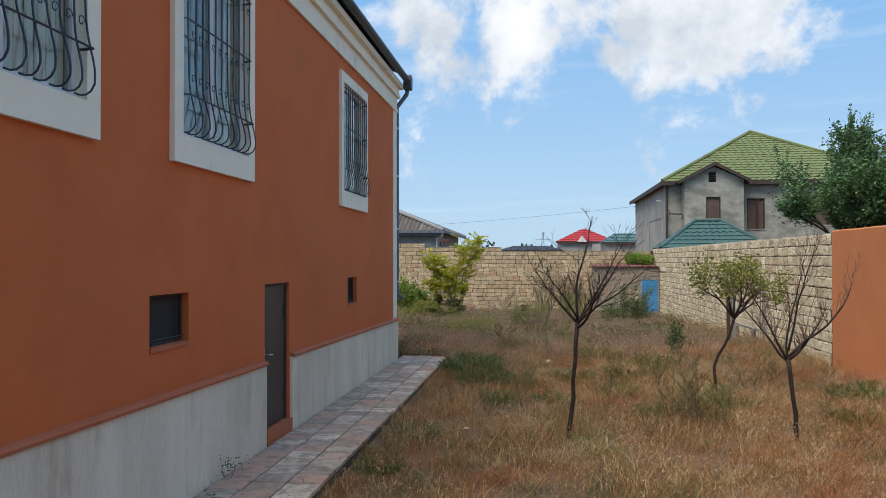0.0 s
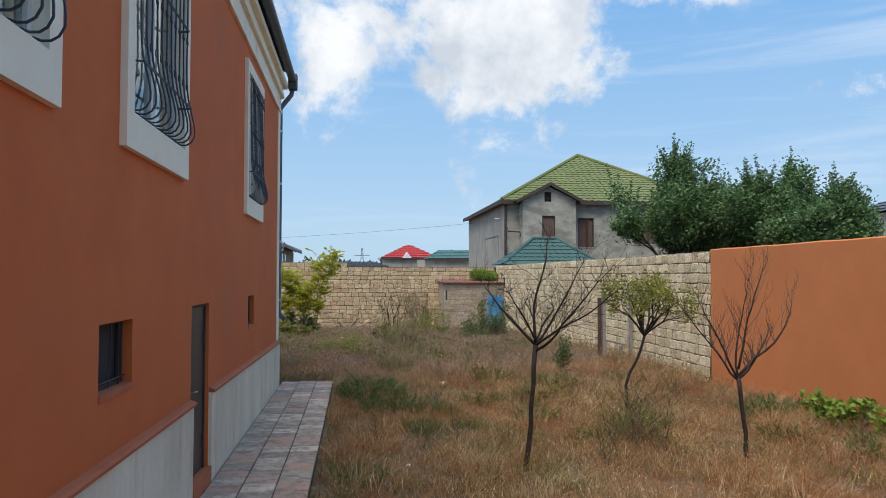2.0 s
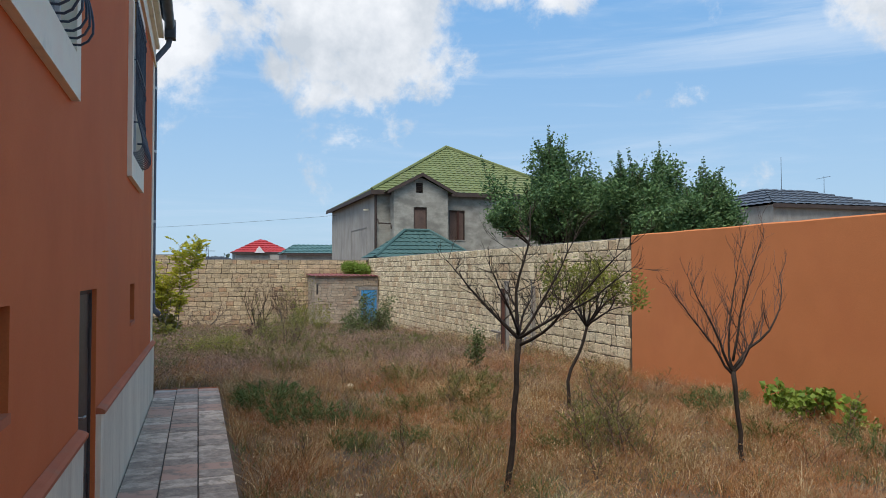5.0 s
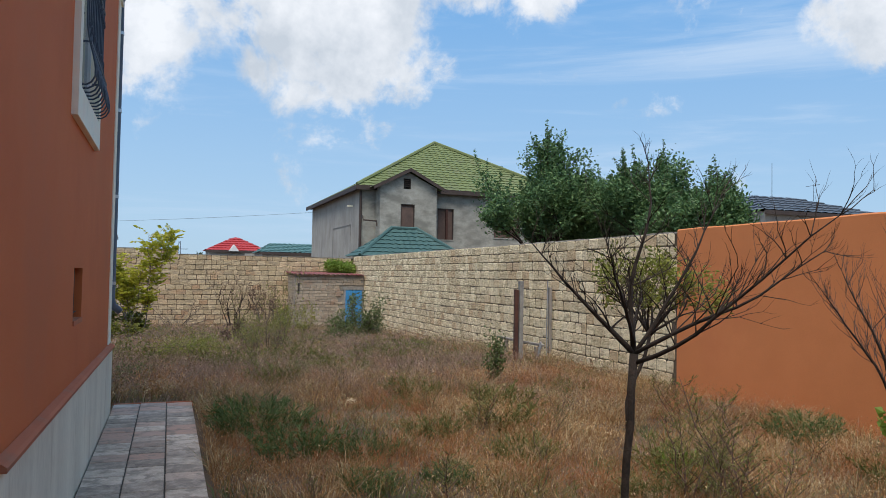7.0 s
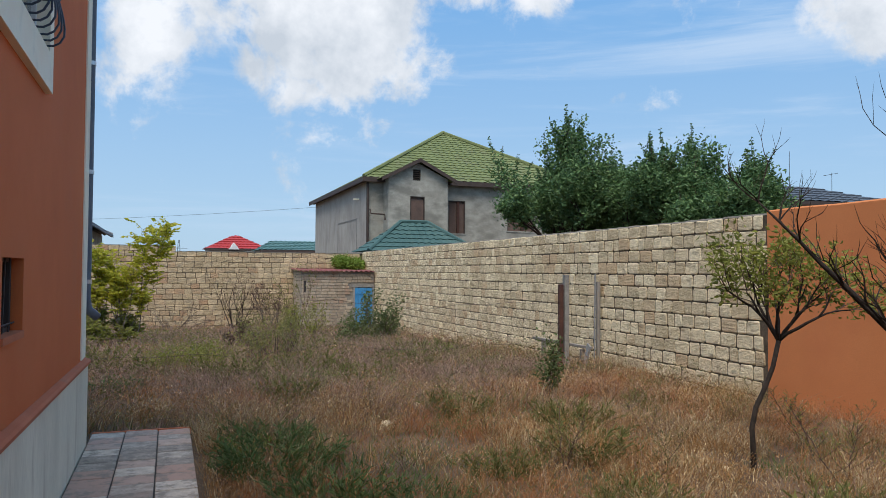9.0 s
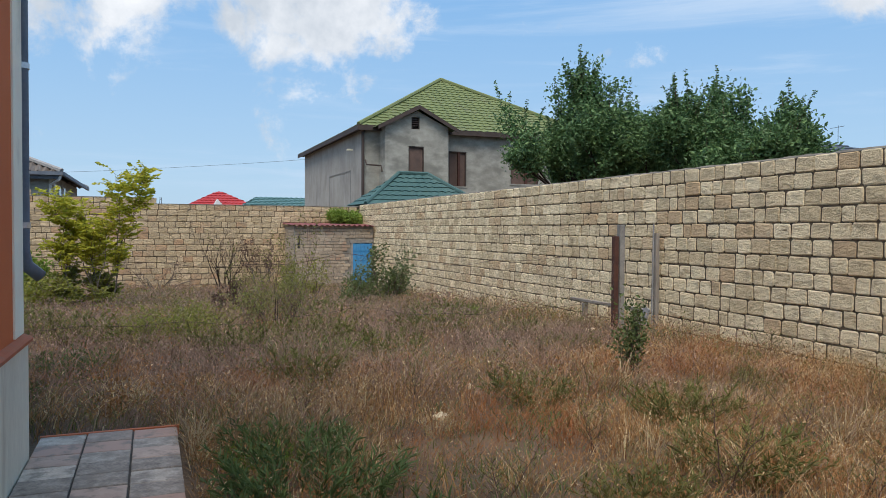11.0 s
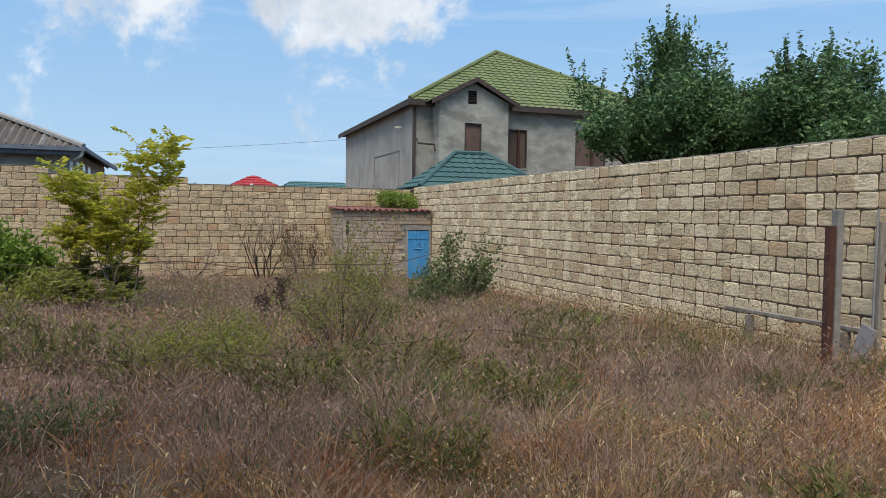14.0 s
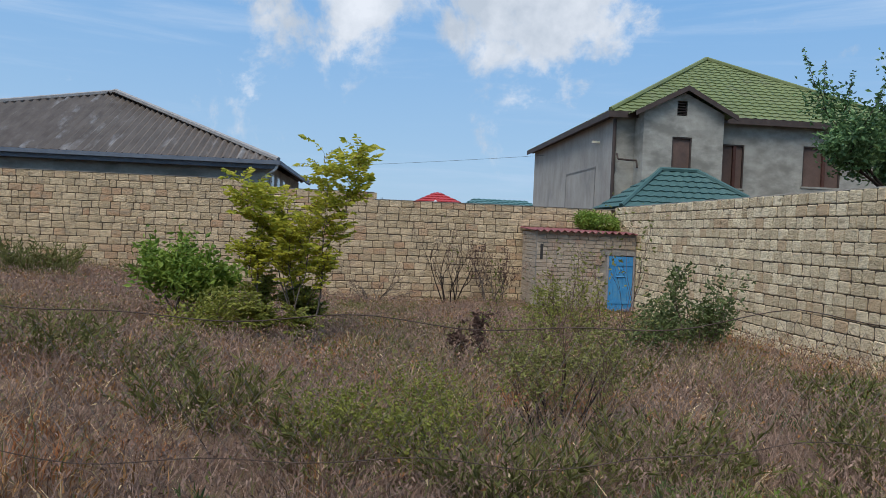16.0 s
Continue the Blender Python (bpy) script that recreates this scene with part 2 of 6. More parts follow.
M["shedstone"] = surface("rough_shed_stone", (0.25, 0.20, 0.15), (0.48, 0.40, 0.30), 10, 60, 0.95, 0.9, vary="object", amount=0.5, stain=(0.36, 0.23, 0.16), stain_scale=2)
M["blue"] = surface("faded_blue_paint", (0.035, 0.19, 0.42), (0.06, 0.27, 0.53), 5, 60, 0.6, 0.2, stain=(0.10, 0.26, 0.40), stain_scale=4)
M["redslate"] = surface("dusty_red_roof_sheet", (0.15, 0.045, 0.042), (0.26, 0.095, 0.09), 4, 40, 0.8, 0.3)
M["wood"] = surface("weathered_grey_wood", (0.17, 0.145, 0.12), (0.30, 0.27, 0.235), 8, 60, 0.9, 0.5, stretch=(1, 1, 0.2))
M["rust"] = surface("rusty_brown_steel", (0.06, 0.026, 0.020), (0.105, 0.045, 0.03), 8, 70, 0.75, 0.4)
M["wire"] = surface("rusty_wire", (0.05, 0.035, 0.028), (0.09, 0.06, 0.045), 8, 70, 0.8, 0.0)
M["net"] = surface("dull_wire_netting", (0.14, 0.13, 0.12), (0.24, 0.22, 0.20), 8, 70, 0.6, 0.0, metal=0.5)
M["concrete"] = surface("grey_concrete_post", (0.17, 0.16, 0.145), (0.31, 0.295, 0.27), 8, 70, 0.9, 0.6, stain=(0.16, 0.15, 0.13), stain_scale=4)
M["board"] = surface("grey_boards", (0.20, 0.195, 0.19), (0.32, 0.31, 0.30), 6, 60, 0.85, 0.3)
M["cement"] = surface("grey_cement_render", (0.25, 0.24, 0.205), (0.42, 0.405, 0.35), 1.8, 26, 0.95, 0.3, stain=(0.185, 0.178, 0.152), stain_scale=0.8, stain_at=(0.44, 0.66), stretch=(1, 1, 1.7))
M["cement_pale"] = surface("pale_cement_render", (0.31, 0.28, 0.24), (0.44, 0.405, 0.35), 1.6, 26, 0.95, 0.3, stain=(0.25, 0.235, 0.205), stain_scale=0.7, stretch=(1, 1, 0.5))
M["green_roof"] = surface("green_metal_roof_tile", (0.125, 0.15, 0.055), (0.17, 0.20, 0.078), 1.2, 20, 0.65, 0.1, stain=(0.14, 0.145, 0.075))
M["teal_roof"] = surface("teal_metal_roof_tile", (0.042, 0.092, 0.088), (0.062, 0.122, 0.112), 1.4, 20, 0.55, 0.1)
M["teal_far"] = surface("far_teal_roof", (0.07, 0.15, 0.145), (0.10, 0.19, 0.18), 0.6, 8, 0.55, 0.1)
M["red_roof"] = surface("red_metal_roof", (0.33, 0.03, 0.03), (0.43, 0.05, 0.045), 0.6, 8, 0.5, 0.1)
M["slate_roof"] = surface("dark_slate_roof", (0.055, 0.065, 0.08), (0.10, 0.115, 0.135), 1.0, 14, 0.6, 0.2)
M["grey_sheet"] = surface("grey_corrugated_sheet", (0.085, 0.068, 0.056), (0.15, 0.125, 0.105), 1.5, 25, 0.75, 0.2, stain=(0.33, 0.32, 0.31), stain_scale=0.9, stain_at=(0.55, 0.75), stretch=(3, 0.5, 1))
M["brown"] = surface("brown_fascia", (0.045, 0.032, 0.028), (0.075, 0.055, 0.046), 3, 40, 0.7, 0.1)
M["rust_sheet"] = surface("brown_window_board", (0.10, 0.065, 0.05), (0.155, 0.10, 0.078), 1.6, 25, 0.75, 0.2, stain=(0.07, 0.05, 0.045))
M["ground"] = surface("dry_soil_with_litter", (0.055, 0.034, 0.019), (0.16, 0.10, 0.056), 1.1, 26, 0.98, 0.9, stain=(0.135, 0.105, 0.075), stain_scale=0.35, dist=0.05)
M["straw"] = surface("dry_straw_grass", (0.10, 0.048, 0.018), (0.54, 0.30, 0.115), 0.7, 6, 0.85, 0.0, vary="island", amount=0.6, stain=(0.34, 0.125, 0.048), stain_scale=0.55, stain_at=(0.46, 0.62), island_mix=((0.78, 0.62, 0.36), 0.78), transmit=0.25)
M["straw_pale"] = surface("pale_dry_straw", (0.34, 0.24, 0.12), (0.66, 0.53, 0.32), 0.9, 6, 0.85, 0.0, vary="island", amount=0.6, transmit=0.25)
M["greyweed"] = surface("grey_brown_dry_weed", (0.105, 0.066, 0.048), (0.46, 0.315, 0.235), 0.6, 6, 0.9, 0.0, vary="island", amount=0.7, stain=(0.20, 0.12, 0.095), stain_scale=0.5, transmit=0.2)
M["olive"] = surface("olive_weed", (0.09, 0.10, 0.028), (0.21, 0.205, 0.06), 0.8, 6, 0.85, 0.0, vary="island", amount=0.5, transmit=0.25)
M["feather"] = surface("feathery_green", (0.055, 0.10, 0.035), (0.14, 0.20, 0.06), 1.5, 8, 0.8, 0.0, vary="island", amount=0.5, transmit=0.25)
M["leaf_tree"] = surface("dark_green_leaf", (0.034, 0.085, 0.030), (0.13, 0.225, 0.078), 0.9, 6, 0.5, 0.0, vary="island", amount=0.6, island_mix=((0.18, 0.28, 0.10), 0.80), transmit=0.22)
M["leaf_yellow"] = surface("yellow_green_leaf", (0.26, 0.30, 0.030), (0.60, 0.54, 0.06), 1.4, 8, 0.6, 0.0, vary="island", amount=0.55, transmit=0.5)
M["leaf_olive"] = surface("yellowish_olive_leaf", (0.11, 0.135, 0.025), (0.30, 0.30, 0.05), 1.4, 8, 0.6, 0.0, vary="island", amount=0.55, transmit=0.3)
M["leaf_fresh"] = surface("fresh_green_leaf", (0.10, 0.18, 0.022), (0.25, 0.33, 0.05), 1.6, 8, 0.6, 0.0, vary="island", amount=0.55, transmit=0.3)
M["leaf_rose"] = surface("dull_green_leaf", (0.052, 0.080, 0.024), (0.14, 0.17, 0.05), 1.6, 8, 0.6, 0.0, vary="island", amount=0.55, transmit=0.2)
M["leaf_shrub"] = surface("olive_shrub_leaf", (0.11, 0.125, 0.035), (0.27, 0.26, 0.07), 1.6, 8, 0.7, 0.0, vary="island", amount=0.6, transmit=0.25)
M["bark"] = surface("dark_bark", (0.014, 0.010, 0.008), (0.045, 0.032, 0.024), 14, 70, 0.95, 0.7)
M["bark_grey"] = surface("grey_bark", (0.09, 0.07, 0.055), (0.17, 0.14, 0.11), 14, 70, 0.95, 0.6)
M["twig"] = surface("reddish_dry_twig", (0.075, 0.045, 0.035), (0.14, 0.085, 0.065), 10, 60, 0.9, 0.0, vary="island", amount=0.4)
M["far_green"] = surface("far_tree_green", (0.03, 0.045, 0.03), (0.06, 0.085, 0.05), 0.2, 2, 0.9, 0.0)


# ---------------- mesh helpers ----------------
def part(name, bm, material, parent=None, label="", smooth=False):
    me = bpy.data.meshes.new(name)
    bm.normal_update()
    bm.to_mesh(me)
    bm.free()
    me.materials.append(M[material])
    if smooth:
        me.polygons.foreach_set("use_smooth", [True] * len(me.polygons))
    ob = new(name, me)
    ob.parent = parent
    return tagged(ob, label)


def empty(name, at, label, category, group="", kind=""):
    ob = new(name)
    ob.empty_display_size = 0.2
    ob.location = at
    return tagged(ob, label, category, group, kind)


def box(bm, x0, x1, y0, y1, z0, z1, bevel=0.0):
    vs = [bm.verts.new((x, y, z)) for z in (z0, z1) for x, y in ((x0, y0), (x1, y0), (x1, y1), (x0, y1))]
    fs = [(3, 2, 1, 0), (4, 5, 6, 7), (0, 1, 5, 4), (1, 2, 6, 5), (2, 3, 7, 6), (3, 0, 4, 7)]
    faces = [bm.faces.new([vs[i] for i in f]) for f in fs]
    if bevel:
        edges = list({e for f in faces for e in f.edges})
        bmesh.ops.bevel(bm, geom=edges, offset=bevel, segments=2, affect="EDGES", profile=0.6)
    return bm


def boxes(*items, bevel=0.0):
    bm = bmesh.new()
    for it in items:
        box(bm, *it, bevel=bevel)
    return bm


class Soup:
    """Loose geometry gathered as plain lists."""

    def __init__(self):
        self.v, self.f = [], []

    def tube(self, pts, radii, n=5, cap=True):
        base = len(self.v)
        rings = 0
        for i, p in enumerate(pts):
            p = Vector(p)
            d = (Vector(pts[min(i + 1, len(pts) - 1)]) - Vector(pts[max(i - 1, 0)]))
            d = d.normalized() if d.length > 1e-6 else Vector((0, 0, 1))
            s = d.cross(Vector((0.31, 0.95, 0.11)))
            if s.length < 0.05:
                s = d.cross(Vector((1, 0, 0)))
            s.normalize()
            t = d.cross(s)
            for k in range(n):
                a = 2 * math.pi * k / n
                self.v.append(tuple(p + radii[i] * (math.cos(a) * s + math.sin(a) * t)))
            rings += 1
        for i in range(rings - 1):
            for k in range(n):
                a, b = base + i * n + k, base + i * n + (k + 1) % n
                self.f.append((a, b, b + n, a + n))
        if cap:
            self.f.append(tuple(base + k for k in reversed(range(n))))
            self.f.append(tuple(base + (rings - 1) * n + k for k in range(n)))

    def leaf(self, p, d, size, rng, wide=0.5):
        d = Vector(d).normalized()
        r = Vector((rng.uniform(-1, 1), rng.uniform(-1, 1), rng.uniform(-0.6, 0.6)))
        s = d.cross(r)
        if s.length < 1e-3:
            return
        s.normalize()
        p = Vector(p)
        u = s.cross(d) * size * 0.12
        i = len(self.v)
        self.v += [tuple(p), tuple(p + d * size * 0.45 + s * size * wide * 0.5 + u), tuple(p + d * size), tuple(p + d * size * 0.45 - s * size * wide * 0.5 + u)]
        self.f += [(i, i + 1, i + 2), (i, i + 2, i + 3)]

    def make(self, name, material, parent=None, label="", smooth=False):
        me = bpy.data.meshes.new(name)
        me.from_pydata(self.v, [], self.f)
        me.materials.append(M[material])
        if smooth:
            me.polygons.foreach_set("use_smooth", [True] * len(me.polygons))
        me.update()
        ob = new(name, me)
        ob.parent = parent
        return tagged(ob, label)


def bend(p, q, rng, amount, n=4):
    p, q = Vector(p), Vector(q)
    out = [p]
    L = (q - p).length
    for i in range(1, n):
        out.append(p.lerp(q, i / n) + Vector([rng.uniform(-1, 1) * amount * L for _ in range(3)]))
    out.append(q)
    return out


def grow(wood, twigs, p, d, length, radius, depth, rng, spread, droop=0.0, kids=(2, 4), lift=0.25, tips=None, shrink=0.68, thin=0.55, nseg=4):
    """A limb with its side limbs; twigs end in tips (place, direction)."""
    d = Vector(d).normalized()
    pts, radii = [Vector(p)], [radius]
    cur = Vector(p)
    for i in range(nseg):
        d = (d + Vector((rng.gauss(0, 0.13), rng.gauss(0, 0.13), rng.gauss(0, 0.10) + lift * 0.12 - droop * 0.12))).normalized()
        cur = cur + d * length / nseg
        pts.append(cur.copy())
        radii.append(radius * (1 - (1 - thin) * (i + 1) / nseg))
    if depth == 0:
        radii[-1] = radius * 0.25
    (wood if radius > 0.007 else twigs).tube(pts, radii, 6 if radius > 0.02 else (4 if radius > 0.006 else 3), cap=radius > 0.01)
    if tips is not None and depth <= 1:
        for i in range(1, len(pts)):
            tips.append((pts[i], (pts[i] - pts[i - 1]).normalized()))
    if depth == 0:
        return
    for k in range(rng.randint(*kids)):
        f = rng.uniform(0.35, 1.0) if k else 1.0
        at = pts[min(nseg, max(1, round(f * nseg)))]
        side = Vector((rng.gauss(0, 1), rng.gauss(0, 1), rng.gauss(0, 0.5)))
        nd = (d + side.normalized() * spread + Vector((0, 0, lift))).normalized()
        grow(wood, twigs, at, nd, length * shrink * rng.uniform(0.75, 1.2), radius * thin * rng.uniform(0.75, 1.0), depth - 1, rng, spread, droop, kids, lift, tips, shrink, thin, nseg)


def gz(x, y):
    """Height of the yard."""
    base = -0.07
    if y > 17:
        base -= 0.50 * min(1.0, (y - 17) / 19.0)
    if y > 20 and x < -3:
        base += 0.85 * min(1.0, (-3 - x) / 9.0) * min(1.0, (y - 20) / 12.0)
    if x > -1.7 and y < 40:
        base += 0.05 * noise.noise((x * 0.5, y * 0.5, 3.1))
    return base


# ---------------- ground ----------------
def ground():
    xs = sorted(set([-1800, -900, -400, -200, -100, -60, -40, -30, -22, -18] + [-15 + 0.5 * i for i in range(46)] + [9, 11, 14, 18, 24, 32, 45, 70, 120, 250, 500, 1000, 1800]))
    ys = sorted(set([-1800, -800, -300, -120, -60, -30, -15] + [-9 + 0.5 * i for i in range(100)] + [44, 48, 54, 62, 75, 95, 130, 200, 350, 700, 1300, 2500]))
    bm = bmesh.new()
    grid = [[bm.verts.new((x, y, gz(x, y))) for x in xs] for y in ys]
    for j in range(len(ys) - 1):
        for i in range(len(xs) - 1):
            bm.faces.new((grid[j][i], grid[j][i + 1], grid[j + 1][i + 1], grid[j + 1][i]))
    g = part("ground", bm, "ground", smooth=True)
    tagged(g, "dry brown soil of the unmown yard", "ground", kind="structure")


ground()

# ---------------- paved path ----------------
PATH_X0, PATH_X1, PATH_END = -2.905, -1.925, 15.27


def path_z(y):
    return 0.005 * (15.0 - y)


path = empty("path", (0, 0, 0), "narrow path of worn pink and grey concrete tiles along the house wall", "path", kind="structure")
bm = bmesh.new()
n = 24
for k in range(n):
    y0, y1 = -6 + (PATH_END + 6) * k / n, -6 + (PATH_END + 6) * (k + 1) / n
    box(bm, PATH_X0, PATH_X1 - 0.01, y0, y1, -0.3, path_z((y0 + y1) / 2) - 0.014)
part("bedding", bm, "joint", path, "dark gritty bedding under the tiles")

# ---------------- red house ----------------
HX, HY0, HY1, HT = -2.945, -7.0, 14.76, 5.12
WINS = [(-1.4, 0.3), (2.52, 4.22), (5.24, 6.94), (10.33, 12.03)]
WZ0, WZ1 = 2.86, 4.90
SMALL = [(4.94, 5.58), (10.84, 11.42)]
SZ0, SZ1 = 1.37, 1.78
DOOR = (7.34, 8.13, 0.13, 1.79)
TR, TRB = 0.145, 0.23


def wall_with_holes(bm, x0, x1, y0, y1, z0, z1, holes):
    """A wall slab along y, cut through by holes (y0, y1, z0, z1)."""
    ys = sorted({y0, y1, *[h[0] for h in holes], *[h[1] for h in holes]})
    for a, b in zip(ys, ys[1:]):
        mid = (a + b) / 2
        cuts = sorted([h for h in holes if h[0] < mid < h[1]], key=lambda h: h[2])
        z = z0
        for h in cuts:
            if h[2] > z:
                box(bm, x0, x1, a, b, z, h[2])
            z = h[3]
        if z < z1:
            box(bm, x0, x1, a, b, z, z1)
    bmesh.ops.remove_doubles(bm, verts=bm.verts, dist=0.0005)


house = empty("red_house", (-8, 4, 0), "two-storey terracotta-rendered house with white window surrounds and a grey plinth", "house")
holes = [(a + TR, b - TR, WZ0 + TRB, WZ1 - TR) for a, b in WINS] + [(a, b, SZ0, SZ1) for a, b in SMALL] + [DOOR]
bm = bmesh.new()
wall_with_holes(bm, HX - 0.3, HX, HY0, HY1, -0.4, HT + 0.62, holes)
part("wall", bm, "render_red", house, "smooth terracotta rendered wall").matrix_parent_inverse = Matrix.Translation((8, -4, 0))


def hpart(name, bm, mat, label="", parent=None, smooth=False):
    ob = part(name, bm, mat, parent or house, label, smooth)
    if parent is None:
        ob.matrix_parent_inverse = Matrix.Translation((8, -4, 0))
    return ob


hpart("wall", boxes((-14, -13.7, HY0, HY1, -0.4, HT + 0.62)), "render_red", "smooth terracotta rendered wall")
hpart("wall", boxes((-13.7, HX - 0.3, HY1 - 0.3, HY1, -0.4, HT + 0.62)), "render_red", "smooth terracotta rendered wall")
hpart("wall", boxes((-13.7, HX - 0.3, HY0, HY0 + 0.3, -0.4, HT + 0.62)), "render_red", "smooth terracotta rendered wall")
hpart("floor_slab", boxes((-13.7, HX - 0.3, HY0 + 0.3, HY1 - 0.3, 2.2, 2.4)), "unlit_in")
# white corner strip
hpart("corner_strip", boxes((HX, HX + 0.012, HY1 - 0.34, HY1 + 0.012, 0.86, HT), (-3.3, HX, HY1, HY1 + 0.012, 0.86, HT)), "white", "white painted corner strip")
# cornice in three steps, gutter and roof
bm = bmesh.new()
for dx, z0, z1 in ((0.035, HT, HT + 0.06), (0.02, HT + 0.06, HT + 0.30), (0.075, HT + 0.30, HT + 0.37), (0.055, HT + 0.37, HT + 0.50), (0.13, HT + 0.50, HT + 0.60)):
    box(bm, HX, HX + dx, HY0, HY1 + dx, z0, z1)
    box(bm, -13.7, HX, HY1, HY1 + dx, z0, z1)
hpart("cornice", bm, "white", "white stepped cornice under the eaves")
sp = Soup()
N_G = 10
gx, gzc, gr = HX + 0.22, HT + 0.70, 0.075
prof = [(gx + gr * math.cos(math.pi + math.pi * k / N_G), gzc + gr * math.sin(math.pi + math.pi * k / N_G)) for k in range(N_G + 1)]
inner = [(gx + (gr - 0.006) * math.cos(2 * math.pi - math.pi * k / N_G), gzc + (gr - 0.006) * math.sin(2 * math.pi - math.pi * k / N_G)) for k in range(N_G + 1)]
ring = prof + inner
for y in (HY0, HY1 + 0.2):
    sp.v += [(x, y, z) for x, z in ring]
R = len(ring)
sp.f += [(i, (i + 1) % R, R + (i + 1) % R, R + i) for i in range(R)]
g = sp.make("gutter", "gutter", house, "dark grey half-round gutter", smooth=True)
g.matrix_parent_inverse = Matrix.Translation((8, -4, 0))
hpart("hopper", boxes((gx - 0.08, gx + 0.09, HY1 + 0.05, HY1 + 0.25, HT + 0.50, HT + 0.80), bevel=0.02), "gutter", "dark grey gutter box at the corner")
sp = Soup()
px, py = HX + 0.0, HY1 + 0.085
sp.tube([(gx, HY1 + 0.14, HT + 0.52), (gx - 0.02, HY1 + 0.13, HT + 0.40), (px, py, HT + 0.12), (px, py, HT - 0.1), (px, py, 1.42), (px + 0.02, py + 0.02, 1.32), (px + 0.10, py + 0.07, 1.24)], [0.045] * 7, 10)
g = sp.make("downpipe", "pipe", house, "blue-grey painted downpipe", smooth=True)
g.matrix_parent_inverse = Matrix.Translation((8, -4, 0))
for z in (1.6, 2.7, 3.8, 4.8):
    sp = Soup()
    sp.tube([(px, py, z - 0.02), (px, py, z + 0.02)], [0.052, 0.052], 10)
    g = sp.make("pipe_bracket", "steel", house)
    g.matrix_parent_inverse = Matrix.Translation((8, -4, 0))
# corrugated roof sheet with a wavy edge
sp = Soup()
NY = 420
for k in range(NY + 1):
    y = HY0 - 0.1 + (HY1 + 0.35 - HY0) * k / NY
    w = 0.022 * math.sin(k * 2 * math.pi / 5.0)
    top = min(HY1 + 0.2 - y, 5.4, y - HY0 + 0.2)
    run = max(0.02, top)
    sp.v += [(HX + 0.2, y, HT + 0.77 + w), (HX + 0.2 - run, y, HT + 0.77 + w + run * 0.42), (HX + 0.2 - run, y, HT + 0.76 + w + run * 0.42), (HX + 0.2, y, HT + 0.76 + w)]
for k in range(NY):
    a, b = 4 * k, 4 * k + 4
    sp.f += [(a, b, b + 1, a + 1), (a + 1, b + 1, b + 2, a + 2), (a + 2, b + 2, b + 3, a + 3), (a + 3, b + 3, b, a)]
g = sp.make("roof", "slate_roof", house, "dark grey corrugated roof sheets")
g.matrix_parent_inverse = Matrix.Translation((8, -4, 0))
bm = bmesh.new()
bz = HT + 0.70
tv = [bm.verts.new(p) for p in ((-14.2, HY0 - 0.2, bz), (HX - 0.05, HY0 - 0.2, bz), (HX - 0.05, HY1 + 0.2, bz), (-14.2, HY1 + 0.2, bz), (-8.5, HY0 + 5.4, bz + 2.2), (-8.5, HY1 - 5.4, bz + 2.2))]
for f in ((0, 1, 4), (1, 2, 5, 4), (2, 3, 5), (3, 0, 4, 5), (3, 2, 1, 0)):
    bm.faces.new([tv[i] for i in f])
hpart("roof", bm, "slate_roof", "dark grey corrugated roof sheets")

# plinth with its sloping cap, broken by the door
def plinth_top(y):
    return 0.80 + 0.0155 * (HY1 - y)


for a, b in ((HY0, DOOR[0] - 0.02), (DOOR[1] + 0.03, HY1 + 0.035)):
    bm = bmesh.new()
    vs = []
    for y in (a, b):
        zt = plinth_top(y)
        vs.append([bm.verts.new(p) for p in ((HX, y, -0.4), (HX + 0.035, y, -0.4), (HX + 0.035, y, zt), (HX, y, zt))])
    for i in range(4):
        bm.faces.new((vs[0][i], vs[0][(i + 1) % 4], vs[1][(i + 1) % 4], vs[1][i]))
    bm.faces.new(vs[0][::-1])
    bm.faces.new(vs[1])
    hpart("plinth", bm, "plinth", "streaked pale grey cement plinth")
    bm = bmesh.new()
    vs = []
    for y in (a, b + (0.02 if b > 10 else 0)):
        zt = plinth_top(y)
        vs.append([bm.verts.new(p) for p in ((HX, y, zt), (HX + 0.060, y, zt), (HX + 0.062, y, zt + 0.022), (HX + 0.045, y, zt + 0.036), (HX + 0.004, y, zt + 0.05))])
    for i in range(5):
        bm.faces.new((vs[0][i], vs[0][(i + 1) % 5], vs[1][(i + 1) % 5], vs[1][i]))
    bm.faces.new(vs[0][::-1])
    bm.faces.new(vs[1])
    hpart("plinth_cap", bm, "trim_red", "faded terracotta ledge on top of the plinth")
hpart("plinth", boxes((-4.2, HX, HY1, HY1 + 0.035, -0.4, 0.80)), "plinth", "streaked pale grey cement plinth")

